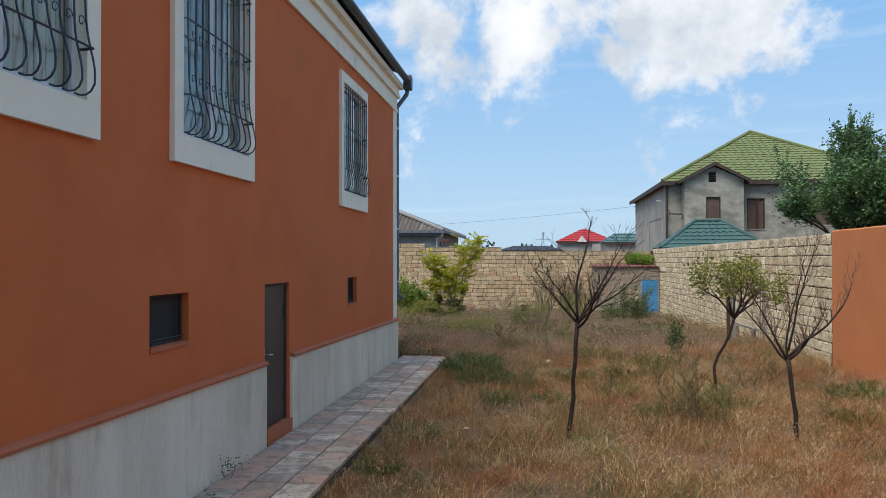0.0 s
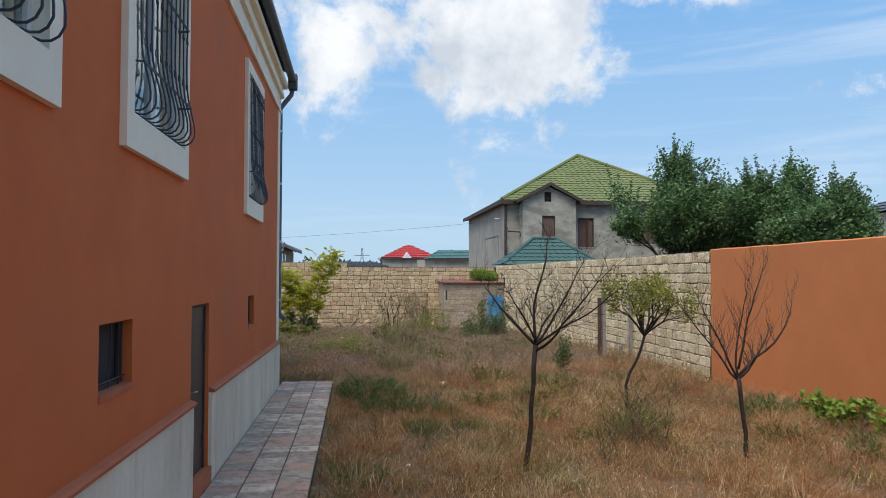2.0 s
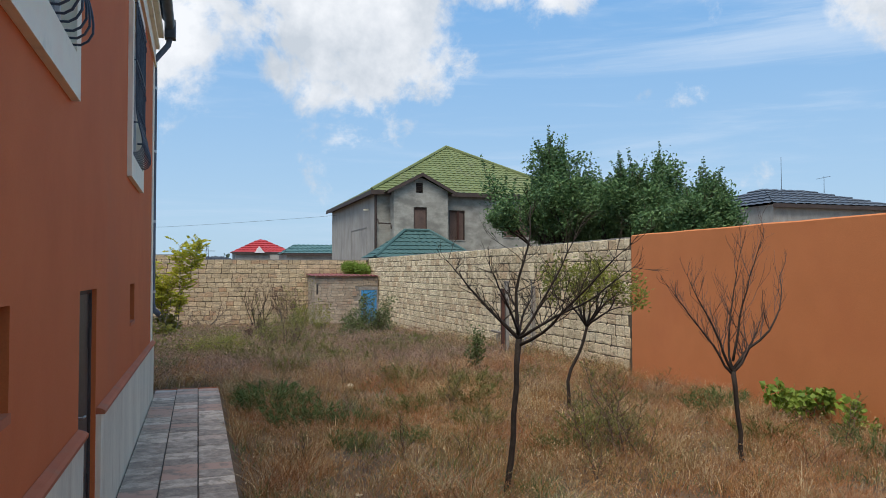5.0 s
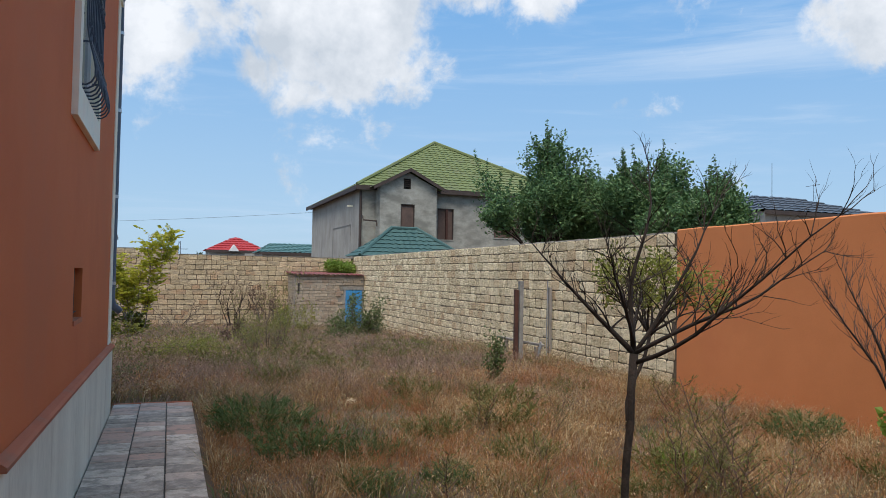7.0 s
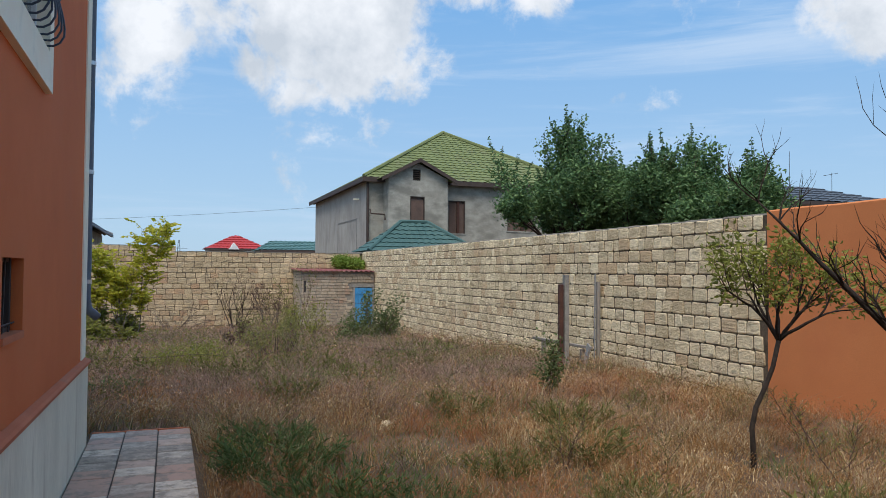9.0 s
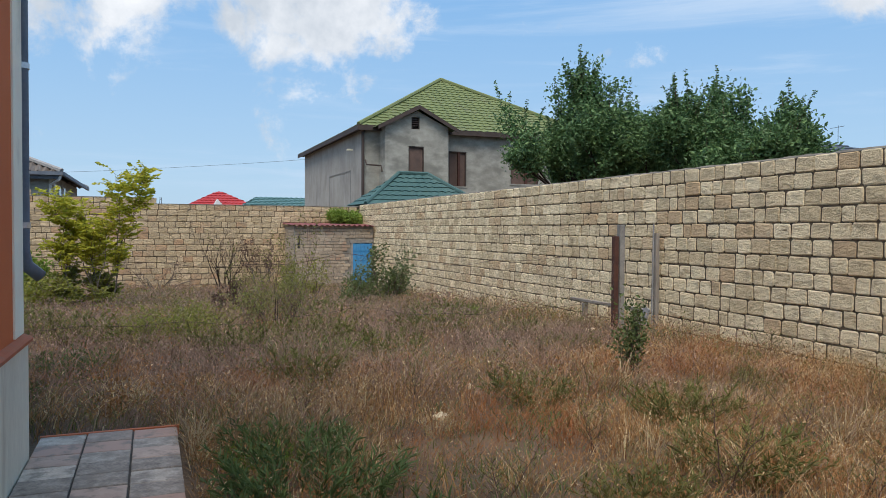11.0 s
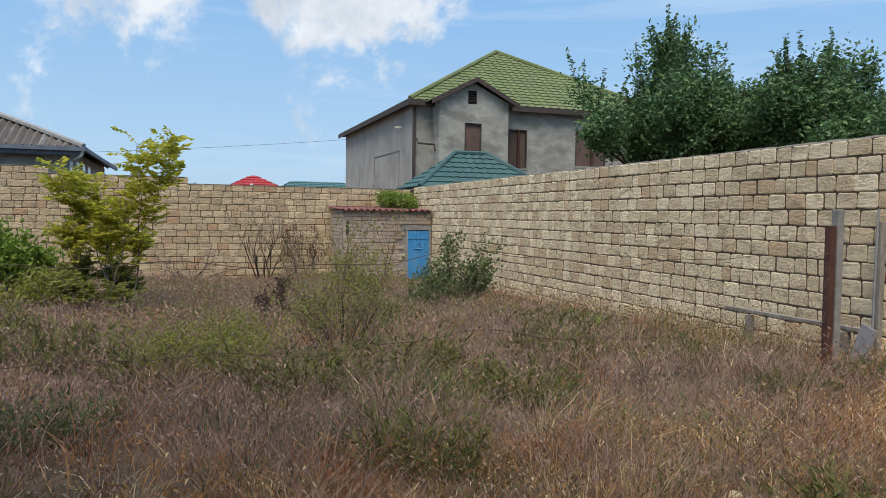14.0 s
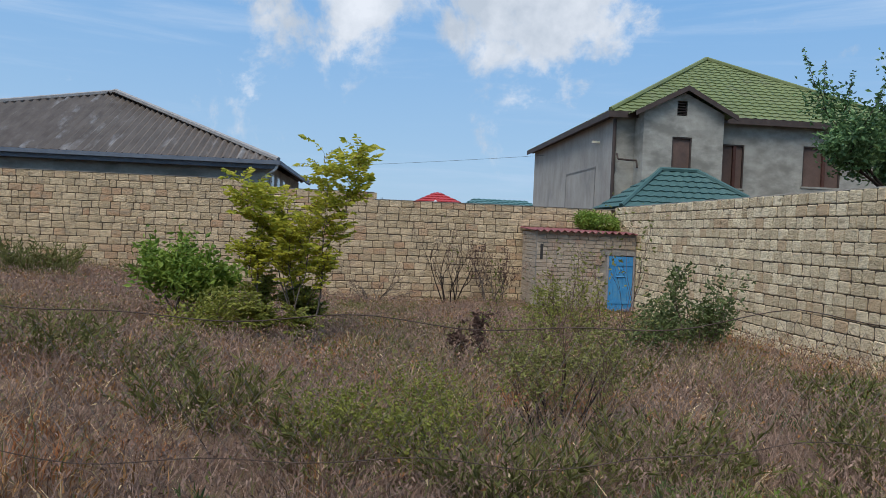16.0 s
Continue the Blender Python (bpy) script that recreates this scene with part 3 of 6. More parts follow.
# upper windows
def window(i, y0, y1):
    w = empty("window_%d" % i, (HX, (y0 + y1) / 2, WZ0), "tall window with a white surround behind a bulging wrought-iron grille", "window", kind="structure")
    iy0, iy1, iz0, iz1 = y0 + TR, y1 - TR, WZ0 + TRB, WZ1 - TR
    inv = Matrix.Translation((-HX, -(y0 + y1) / 2, -WZ0))

    def wp(name, bm, mat, label=""):
        ob = part(name, bm, mat, w, label)
        ob.matrix_parent_inverse = inv
        return ob

    p, e = 0.045, 0.006
    wp("surround", boxes((HX - 0.12, HX + p, y0, iy0 + e, WZ0, WZ1), (HX - 0.12, HX + p, iy1 - e, y1, WZ0, WZ1), (HX - 0.12, HX + p, iy0 + e, iy1 - e, WZ0, iz0 + e), (HX - 0.12, HX + p, iy0 + e, iy1 - e, iz1 - e, WZ1)), "white", "white painted plaster surround")
    fx = HX - 0.035
    mid = (iy0 + iy1) / 2
    wp("window_frame", boxes((fx - 0.05, fx, iy0 + e, iy0 + 0.05, iz0 + e, iz1 - e), (fx - 0.05, fx, iy1 - 0.05, iy1 - e, iz0 + e, iz1 - e), (fx - 0.05, fx, iy0 + 0.05, iy1 - 0.05, iz0 + e, iz0 + 0.06),
                             (fx - 0.05, fx, iy0 + 0.05, iy1 - 0.05, iz1 - 0.06, iz1 - e), (fx - 0.05, fx, mid - 0.035, mid + 0.035, iz0 + 0.06, iz1 - 0.06)), "frame_w", "pale window frame")
    for a, b in ((iy0 + 0.05, mid - 0.035), (mid + 0.035, iy1 - 0.05)):
        wp("pane", boxes((fx - 0.03, fx - 0.024, a, b, iz0 + 0.06, iz1 - 0.06)), "glass", "dark reflecting window pane").visible_shadow = False
    # curtain folds just behind the glass on one side
    folds = []
    k = 14
    cy0, cy1 = mid + 0.01, iy1 - 0.01
    for j in range(k):
        ya, yb = cy0 + (cy1 - cy0) * j / k, cy0 + (cy1 - cy0) * (j + 1) / k - 0.001
        dx = 0.018 * (j % 2) + 0.006 * ((j * 5) % 3)
        folds.append((fx - 0.075 - dx, fx - 0.058 - dx, ya, yb, iz0 + 0.02, iz1 - 0.02))
    wp("curtain", boxes(*folds), "curtain", "cream curtain hanging behind the pane")
    wp("blind", boxes((fx - 0.125, fx - 0.115, iy0 + 0.01, iy1 - 0.01, iz0 + 0.01, iz1 - 0.01)), "blind", "grey-green drawn drape")
    # grille: bars that swell outwards at the bottom
    nb = 11
    prof = [(-0.01, iz0 + 0.045), (0.03, iz0 + 0.030), (0.07, iz0 + 0.032), (0.105, iz0 + 0.055)]
    prof += [(0.062 + 0.068 * math.exp(-((q * 0.05 - 0.03) / 0.22) ** 2), iz0 + 0.10 + q * 0.05) for q in range(13)]
    prof += [(0.062, iz0 + 0.95), (0.062, iz1 - 0.04)]
    rb = 0.0070
    for j in range(nb):
        y = iy0 + 0.05 + (iy1 - iy0 - 0.10) * j / (nb - 1)
        sp = Soup()
        sp.tube([(HX + x, y + (0.008 * math.sin(j * 2.1 + z * 9)), z) for x, z in prof], [rb] * len(prof), 5)
        ob = sp.make("grille_bar", "iron", w)
        ob.matrix_parent_inverse = inv
    for z, x in ((iz0 + 0.34, 0.095), (iz0 + 0.98, 0.066), (iz1 - 0.10, 0.066)):
        sp = Soup()
        sp.tube([(HX - 0.02, iy0 + 0.005, z), (HX + x, iy0 + 0.02, z), (HX + x + 0.004, mid, z), (HX + x, iy1 - 0.02, z), (HX - 0.02, iy1 - 0.005, z)], [0.010] * 5, 4)
        ob = sp.make("grille_rail", "iron", w)
        ob.matrix_parent_inverse = inv
    # scrolls between the bars
    for j in range(nb - 1):
        yc = iy0 + 0.05 + (iy1 - iy0 - 0.10) * (j + 0.5) / (nb - 1)
        for zc, s in ((iz0 + 0.44, 1), (iz0 + 0.92, -1), (iz1 - 0.16, -1)):
            sp = Soup()
            pts = [(HX + 0.075 + 0.002 * (q % 2), yc + 0.040 * (1 - q / 14) * math.cos(q * 0.62), zc + s * (0.05 + 0.045 * (1 - q / 14) * math.sin(q * 0.62))) for q in range(11)]
            sp.tube(pts, [0.0045] * len(pts), 4)
            ob = sp.make("grille_scroll", "iron", w)
            ob.matrix_parent_inverse = inv


for i, (a, b) in enumerate(WINS):
    window(i + 1, a, b)

for i, (a, b) in enumerate(SMALL):
    w = empty("window_%d" % (len(WINS) + 1 + i), (HX, (a + b) / 2, SZ0), "small recessed basement window with thin white bars", "window", kind="structure")
    inv = Matrix.Translation((-HX, -(a + b) / 2, -SZ0))
    # the first piece is a near-black sheet, painted shade for the unlit cellar
    items = [("lining", boxes((HX - 0.12, HX - 0.105, a, b, SZ0, SZ1)), "unlit_in", "near-black sheet standing in for the unlit cellar"),
             ("sill", boxes((HX - 0.17, HX + 0.010, a + 0.002, b - 0.002, SZ0 - 0.035, SZ0 + 0.004)), "trim_red", "terracotta sill"),
             ("window_frame", boxes((HX - 0.10, HX - 0.062, a, a + 0.022, SZ0, SZ1), (HX - 0.10, HX - 0.062, b - 0.022, b, SZ0, SZ1), (HX - 0.10, HX - 0.062, a + 0.022, b - 0.022, SZ0 + 0.004, SZ0 + 0.03), (HX - 0.10, HX - 0.062, a + 0.022, b - 0.022, SZ1 - 0.022, SZ1)), "brown", "")]
    for nme, bm, mat, lab in items:
        ob = part(nme, bm, mat, w, lab)
        ob.matrix_parent_inverse = inv
    for j in range(3):
        y = a + 0.12 + (b - a - 0.24) * j / 2
        sp = Soup()
        sp.tube([(HX - 0.050, y, SZ0), (HX - 0.050, y + 0.05 * (j % 2), SZ1)], [0.005] * 2, 5)
        ob = sp.make("bar", "brown", w)
        ob.matrix_parent_inverse = inv
    sp = Soup()
    sp.tube([(HX - 0.045, a, SZ0 + 0.05), (HX - 0.045, b, SZ0 + 0.05)], [0.006] * 2, 5)
    ob = sp.make("bar", "brown", w)
    ob.matrix_parent_inverse = inv

# basement door
d = empty("door_1", (HX, DOOR[0], DOOR[2]), "dark brown steel basement door in a worn terracotta reveal", "door", kind="structure")
inv = Matrix.Translation((-HX, -DOOR[0], -DOOR[2]))
for nme, bm, mat, lab in (
        ("door_leaf", boxes((HX - 0.085, HX - 0.045, DOOR[0] + 0.03, DOOR[1] - 0.04, DOOR[2] + 0.06, DOOR[3] - 0.03), bevel=0.004), "door", "smooth dark brown steel door leaf"),
        ("door_frame", boxes((HX - 0.10, HX - 0.030, DOOR[0], DOOR[0] + 0.03, DOOR[2], DOOR[3]), (HX - 0.10, HX - 0.030, DOOR[1] - 0.04, DOOR[1], DOOR[2], DOOR[3]), (HX - 0.10, HX - 0.030, DOOR[0] + 0.03, DOOR[1] - 0.04, DOOR[3] - 0.03, DOOR[3])), "brown", "dark door frame"),
        ("threshold", boxes((HX - 0.16, HX + 0.04, DOOR[0], DOOR[1] + 0.02, -0.1, DOOR[2] + 0.05)), "trim_red", "faded terracotta threshold"),
        ("door_plate", boxes((HX - 0.045, HX - 0.039, DOOR[0] + 0.07, DOOR[0] + 0.11, 0.88, 1.08)), "steel", "steel lock plate"),
        ("hinge", boxes((HX - 0.045, HX - 0.028, DOOR[1] - 0.07, DOOR[1] - 0.05, 1.38, 1.52)), "brown", ""),
        ("hinge", boxes((HX - 0.045, HX - 0.028, DOOR[1] - 0.07, DOOR[1] - 0.05, 0.38, 0.52)), "brown", "")):
    ob = part(nme, bm, mat, d, lab)
    ob.matrix_parent_inverse = inv
sp = Soup()
sp.tube([(HX - 0.040, DOOR[0] + 0.09, 1.01), (HX + 0.012, DOOR[0] + 0.09, 1.01), (HX + 0.015, DOOR[0] + 0.12, 1.01), (HX + 0.012, DOOR[0] + 0.21, 1.0)], [0.008] * 4, 6)
ob = sp.make("door_handle", "steel", d, "steel lever handle")
ob.matrix_parent_inverse = inv

# ---------------- boundary walls ----------------
COURSE, WX, WY = 0.212, 5.60, 37.78
W_TOP, N_TOP = 2.55, 2.48
JOINT = 0.0125


def block_mesh(length, seed, mat):
    """A rough stone block: face towards -y, origin at its lower left front, with worn corners and an uneven chamfered face."""
    rng = random.Random(seed)
    h, dep = COURSE - JOINT, 0.07
    bm = bmesh.new()
    j = lambda s: rng.uniform(-s, s)
    cut = [rng.uniform(0.008, 0.030) for _ in range(4)]
    ring = []
    for k, (x, z, sx, sz) in enumerate(((0, 0, 1, 1), (length, 0, -1, 1), (length, h, -1, -1), (0, h, 1, -1))):
        p, q = (x, z + sz * cut[k]), (x + sx * cut[k], z)
        ring += [p, q] if k in (0, 2) else [q, p]
    ring = [(x + j(0.006), z + j(0.005)) for x, z in ring]
    back = [bm.verts.new((x, dep, z)) for x, z in ring]
    rim = [bm.verts.new((x, 0.013 + j(0.004), z)) for x, z in ring]
    cx, cz = length / 2, h / 2
    face = [bm.verts.new((cx + (x - cx) * (1 - 0.022 / length) + j(0.003), j(0.004), cz + (z - cz) * (1 - 0.026 / h) + j(0.003))) for x, z in ring]
    mid = bm.verts.new((cx + j(0.05), j(0.003), cz + j(0.03)))
    for i in range(8):
        k = (i + 1) % 8
        bm.faces.new((back[i], back[k], rim[k], rim[i]))
        bm.faces.new((rim[i], rim[k], face[k], face[i]))
        bm.faces.new((face[i], face[k], mid))
    bmesh.ops.recalc_face_normals(bm, faces=bm.faces)
    me = bpy.data.meshes.new("block")
    bm.to_mesh(me)
    bm.free()
    me.materials.append(M[mat])
    return me


def masonry(wall, length, top_at, bottom, place, mat, far_mat, near, seed, full=0.375, half=0.20, course=None, name="block", skip=None):
    """Courses of blocks along a run. place(u, z) gives the pose of a block; near(u) says whether it is a piece of its own."""
    rng = random.Random(seed)
    course = course or COURSE
    kinds = [(w, [block_mesh(w - JOINT, seed + 10 * i + k, mat) for k in range(5)]) for i, w in enumerate((full, full * 0.88, full * 0.76, half))]
    far_v, far_f, near_list = [], [], []
    top_max = max(top_at(length * k / 200) for k in range(201))
    row = 0
    z = top_max - course
    while z > bottom - course:
        u = 0.0 if row % 2 else 0.008
        while u < length - half * 0.9:
            size, meshes = rng.choices(kinds, (0.36, 0.30, 0.20, 0.14))[0] if u + full <= length + 0.01 else kinds[3]
            if z + course <= top_at(u + size / 2) + 0.03 and not (skip and skip(u, u + size, z)):
                me = rng.choice(meshes)
                pz = place(u, z + rng.uniform(-0.005, 0.005)) @ Matrix.Translation((rng.uniform(-0.004, 0.004), rng.uniform(-0.005, 0.004), 0)) @ pose(0, 0, 0, rng.uniform(-0.6, 0.6), rng.uniform(-0.6, 0.6), rng.uniform(-0.8, 0.8))
                if near(u, z):
                    near_list.append((me, pz))
                else:
                    b = len(far_v)
                    far_v += [tuple(pz @ v.co) for v in me.vertices]
                    far_f += [tuple(b + i for i in p.vertices) for p in me.polygons]
            u += size
        z -= course
        row += 1
    return near_list, far_v, far_f


def finish_masonry(wall, near_list, far_v, far_f, far_mat, name="block"):
    off = Matrix.Translation(-wall.location)
    if far_v:
        me = bpy.data.meshes.new(name + "_run")
        me.from_pydata(far_v, [], far_f)
        me.materials.append(M[far_mat])
        ob = new(name + "_run", me)
        ob.parent = wall
        ob.matrix_parent_inverse = off
        tagged(ob, kind="stuff")
    for me, m in near_list:
        ob = new(name, me)
        ob.parent = wall
        ob.matrix_parent_inverse = off
        ob.matrix_basis = m


late = []       # the small pieces are linked last

# east wall of bare blocks
east = empty("wall_east", (0, 0, 0), "boundary wall of bare shell-limestone blocks with a mortar coping", "wall", kind="structure")
E0, E1 = 14.72, WY
part("core", boxes((WX + 0.013, WX + 0.22, E0, E1 + 0.22, -1.0, W_TOP - 0.02)), "mortar", east, "sandy mortar between the blocks")
bm = bmesh.new()
k = 140
rng = random.Random(5)
prev = None
for i in range(k + 1):
    y = E0 + (E1 - E0) * i / k
    t = W_TOP + 0.008 + rng.uniform(-0.006, 0.010)
    cur = [bm.verts.new(p) for p in ((WX + 0.012, y, W_TOP - 0.012), (WX + 0.23, y, W_TOP - 0.012), (WX + 0.22, y, t), (WX + 0.018, y, t))]
    if prev:
        for q in range(4):
            bm.faces.new((prev[q], prev[(q + 1) % 4], cur[(q + 1) % 4], cur[q]))
    prev = cur
part("coping", bm, "cap", east, "thin weathered mortar coping")


def east_place(u, z):
    return Matrix.Translation((WX, E1 - u, z)) @ pose(0, 0, 0, 0, 0, -90)


late.append((east, masonry(east, E1 - E0, lambda u: W_TOP, -0.72, east_place, "stone", "stone_far", lambda u, z: u > 16.8 and z > -0.25, 11, full=0.34, half=0.19), "stone_far", "block"))

# orange rendered stretch of the same wall
orange = empty("wall_orange", (0, 0, 0), "smooth orange-rendered boundary wall", "wall", kind="structure")
bm = bmesh.new()
k = 40
rows = []
rng = random.Random(8)
for i in range(k + 1):
    y = E0 - 0.003 - (E0 + 9) * i / k
    t = 2.60 + 0.035 * i / k + rng.uniform(-0.006, 0.006)
    rows.append([bm.verts.new(p) for p in ((WX - 0.02, y, -0.6), (WX - 0.02, y, t - 0.02), (WX, y, t), (WX + 0.22, y, t), (WX + 0.22, y, -0.6))])
for a, b in zip(rows, rows[1:]):
    for q in range(4):
        bm.faces.new((a[q], a[q + 1], b[q + 1], b[q]))
bm.faces.new(rows[0][::-1])
bm.faces.new(rows[-1])
part("render_face", bm, "render_orange", orange, "orange painted cement render")

# north wall, stepping up to the west
north = empty("wall_north", (0, 0, 0), "boundary wall of bare limestone blocks rising in two steps", "wall", kind="structure")
NX0 = -17.0


def north_top(u):
    x = NX0 + u
    return N_TOP + (0.212 if x < -2.03 else 0) + (0.212 if x < -6.1 else 0)


part("core", boxes((NX0, -6.1, WY + 0.013, WY + 0.22, -1.4, N_TOP + 0.405), (-6.1, -2.03, WY + 0.013, WY + 0.22, -1.4, N_TOP + 0.195), (-2.03, WX + 0.005, WY + 0.013, WY + 0.22, -1.4, N_TOP - 0.015)), "mortar", north, "sandy mortar between the blocks")
part("coping", boxes((NX0, -6.1, WY - 0.01, WY + 0.23, N_TOP + 0.418, N_TOP + 0.434), (-6.098, -2.03, WY - 0.01, WY + 0.23, N_TOP + 0.206, N_TOP + 0.220), (-2.028, WX, WY - 0.01, WY + 0.23, N_TOP - 0.004, N_TOP + 0.010)), "cap", north, "thin weathered mortar coping")


def north_place(u, z):
    return Matrix.Translation((NX0 + u, WY, z))


late.append((north, masonry(north, WX - NX0, north_top, -1.0, north_place, "stone_brown", "stone_brown_far", lambda u, z: NX0 + u > -2.4 and z > -0.35, 71), "stone_brown_far", "block"))

# plain walls that close the yard
w = empty("wall_west", (0, 0, 0), "plain limestone boundary wall", "wall", kind="structure")
part("wall_face", boxes((-17.2, -17.0, -9.2, WY + 0.2, -1.2, 2.7)), "stone_far", w, "bare stone wall")
w = empty("wall_south", (0, 0, 0), "plain limestone boundary wall", "wall", kind="structure")
part("wall_face", boxes((-17.0, WX, -9.2, -9.0, -0.6, 2.6)), "stone_far", w, "bare stone wall")

# ---------------- shed in the corner ----------------
SX0, SX1, SY, SZB = 2.66, 5.57, 35.65, -0.6
shed = empty("garden_shed", (4, 36.6, SZB), "small rough-stone shed with blue plank door and red roof", "shed")
inv = Matrix.Translation((-4, -36.6, -SZB))


def sh(name, bm, mat, label="", parent=shed):
    ob = part(name, bm, mat, parent, label)
    if parent is shed:
        ob.matrix_parent_inverse = inv
    return ob


sh("wall", boxes((SX0, 4.72, SY + 0.03, SY + 0.2, -1.0, 1.74), (4.72, SX1, SY + 0.03, SY + 0.2, 1.10, 1.70), (SX0 + 0.03, SX0 + 0.2, SY + 0.2, WY - 0.02, -1.0, 1.66)), "cap", "crumbling mortar core")
sh("lintel", boxes((4.66, SX1, SY - 0.01, SY + 0.03, 1.09, 1.20)), "concrete", "grey lintel above the door")
sdoor = sh("door", boxes((4.78, 5.50, SY + 0.02, SY + 0.05, -0.52, 1.07)), "blue", "bright blue wooden door")
for i in range(5):
    sh("plank", boxes((4.785 + 0.142 * i, 4.785 + 0.142 * i + 0.138, SY + 0.003, SY + 0.02, -0.5, 1.06), bevel=0.003), "blue", parent=sdoor)
sh("brace", boxes((4.80, 5.48, SY - 0.012, SY + 0.003, 0.80, 0.88)), "blue", parent=sdoor)
sh("brace", boxes((4.80, 5.48, SY - 0.012, SY + 0.003, -0.3, -0.22)), "blue", parent=sdoor)
sp = Soup()
for a, b in (((5.14, 0.72), (5.00, 0.48)), ((5.14, 0.72), (5.28, 0.48)), ((5.00, 0.48), (5.28, 0.48))):
    sp.tube([(a[0], SY - 0.006, a[1]), (b[0], SY - 0.006, b[1])], [0.016, 0.016], 4)
ob = sp.make("ornament", "blue", sdoor, "raised triangle trim")
sh("door_frame", boxes((4.72, 4.78, SY - 0.005, SY + 0.08, -0.6, 1.09), (5.50, 5.56, SY - 0.005, SY + 0.08, -0.6, 1.09)), "board", "weathered pale door frame")
# slit not cut: its shade is a near-black panel on the wall face
sh("vent_slit", boxes((SX0 + 0.09, SX0 + 0.17, SY - 0.004, SY + 0.03, 0.9, 1.35)), "unlit_in", "near-black panel for the shade in a ventilation slit")
sp = Soup()
nn = 90
for i in range(nn + 1):
    x = SX0 - 0.10 + (SX1 + 0.08 - SX0) * i / nn
    wv = 0.032 * math.sin(2 * math.pi * i / 6)
    for y, z in ((SY - 0.14, 1.72), (SY + 1.0, 1.76), (WY - 0.03, 1.80)):
        sp.v += [(x, y, z + wv + 0.012), (x, y, z + wv)]
for i in range(nn):
    a, b = 6 * i, 6 * i + 6
    for q in (0, 2):
        sp.f += [(a + q, b + q, b + q + 2, a + q + 2), (a + q + 1, a + q + 3, b + q + 3, b + q + 1)]
    sp.f += [(a, a + 1, b + 1, b), (a + 4, b + 4, b + 5, a + 5)]
ob = sp.make("roof", "redslate", shed, "dusty red corrugated roof sheets")
ob.matrix_parent_inverse = inv


def shed_place(u, z):
    return Matrix.Translation((SX0 + u, SY, z)) @ Matrix.Diagonal((1, 1, 0.115 / COURSE, 1))


late.append((shed, masonry(shed, SX1 - SX0, lambda u: 1.74 if u < 2.05 else 1.70, -0.75, shed_place, "shedstone", "shedstone", lambda u, z: True, 131, full=0.33, half=0.19,
                           course=0.117, skip=lambda a, b, z: b > 2.07 and z < 1.19), "shedstone", "stone"))


def shed_side(u, z):
    return Matrix.Translation((SX0, WY - 0.03 - u, z)) @ pose(0, 0, 0, 0, 0, -90) @ Matrix.Diagonal((1, 1, 0.115 / COURSE, 1))


late.append((shed, masonry(shed, 2.06, lambda u: 1.70, -0.7, shed_side, "shedstone", "shedstone", lambda u, z: False, 151, full=0.33, half=0.19, course=0.117), "shedstone", "stone"))


# ---------------- fence, posts and the rail by the wall ----------------
def simple(name, at, bm, mat, label, category, pname, plabel="", group="", smooth=False):
    t = empty(name, at, label, category, group)
    ob = part(pname, bm, mat, t, plabel, smooth)
    ob.matrix_parent_inverse = Matrix.Translation((-at[0], -at[1], -at[2]))
    return t


PA = (4.66, 18.84)
g0 = gz(*PA)
simple("fence_post", (*PA, g0), boxes((PA[0] - 0.045, PA[0] + 0.035, PA[1] - 0.04, PA[1] + 0.04, g0 - 0.3, 1.50), bevel=0.006), "rust", "rusty dark brown square steel fence post in dry grass", "fence post", "shaft")
simple("fence_post", (PA[0] + 0.13, PA[1] + 0.02, g0), boxes((PA[0] + 0.065, PA[0] + 0.155, PA[1] - 0.03, PA[1] + 0.06, g0 - 0.3, 1.68), bevel=0.008), "concrete", "weathered grey concrete fence post beside the rusty one", "fence post", "shaft")
PB = (5.50, 18.95)
g0 = gz(*PB)
pb = simple("fence_post", (*PB, g0), boxes((PB[0] - 0.01, PB[0] + 0.055, PB[1] - 0.035, PB[1] + 0.035, g0 - 0.3, 1.55), bevel=0.008), "wood", "weathered grey timber post with a pipe against the block wall", "fence post", "shaft")
sp = Soup()
sp.tube([(PB[0] - 0.05, PB[1] + 0.01, g0 + 0.1), (PB[0] - 0.05, PB[1], 0.8), (PB[0] - 0.045, PB[1] - 0.01, 1.70)], [0.014] * 3, 8)
ob = sp.make("pipe", "board", pb, "grey steel pipe")
ob.matrix_parent_inverse = Matrix.Translation((-PB[0], -PB[1], -g0))
PC = (-4.05, 18.55)
g0 = gz(*PC)
bm = boxes((-0.035, 0.035, -0.035, 0.035, -0.3, 1.35), bevel=0.005)
bmesh.ops.transform(bm, matrix=Matrix.Translation((*PC, g0)) @ pose(0, 0, 0, 0, -9, 0), verts=bm.verts)
simple("fence_post", (*PC, g0), bm, "rust", "leaning rusty dark brown steel fence post among dry weeds", "fence post", "shaft")

fence = empty("wire_fence", ((PA[0] + PC[0]) / 2, 18.7, 0), "sagging rusty wire netting strung low across the overgrown yard", "fence")
finv = Matrix.Translation((-(PA[0] + PC[0]) / 2, -18.7, 0))


def fence_at(u, z):
    x = PC[0] + 0.02 + (PA[0] - PC[0] - 0.05) * u
    y = PC[1] + (PA[1] - PC[1]) * u - 0.03
    sag = 0.10 * math.sin(math.pi * ((u * 2) % 1.0)) + 0.03 * math.sin(u * 21)
    return (x, y, z - sag + 0.02 * math.sin(u * 47 + z * 3))


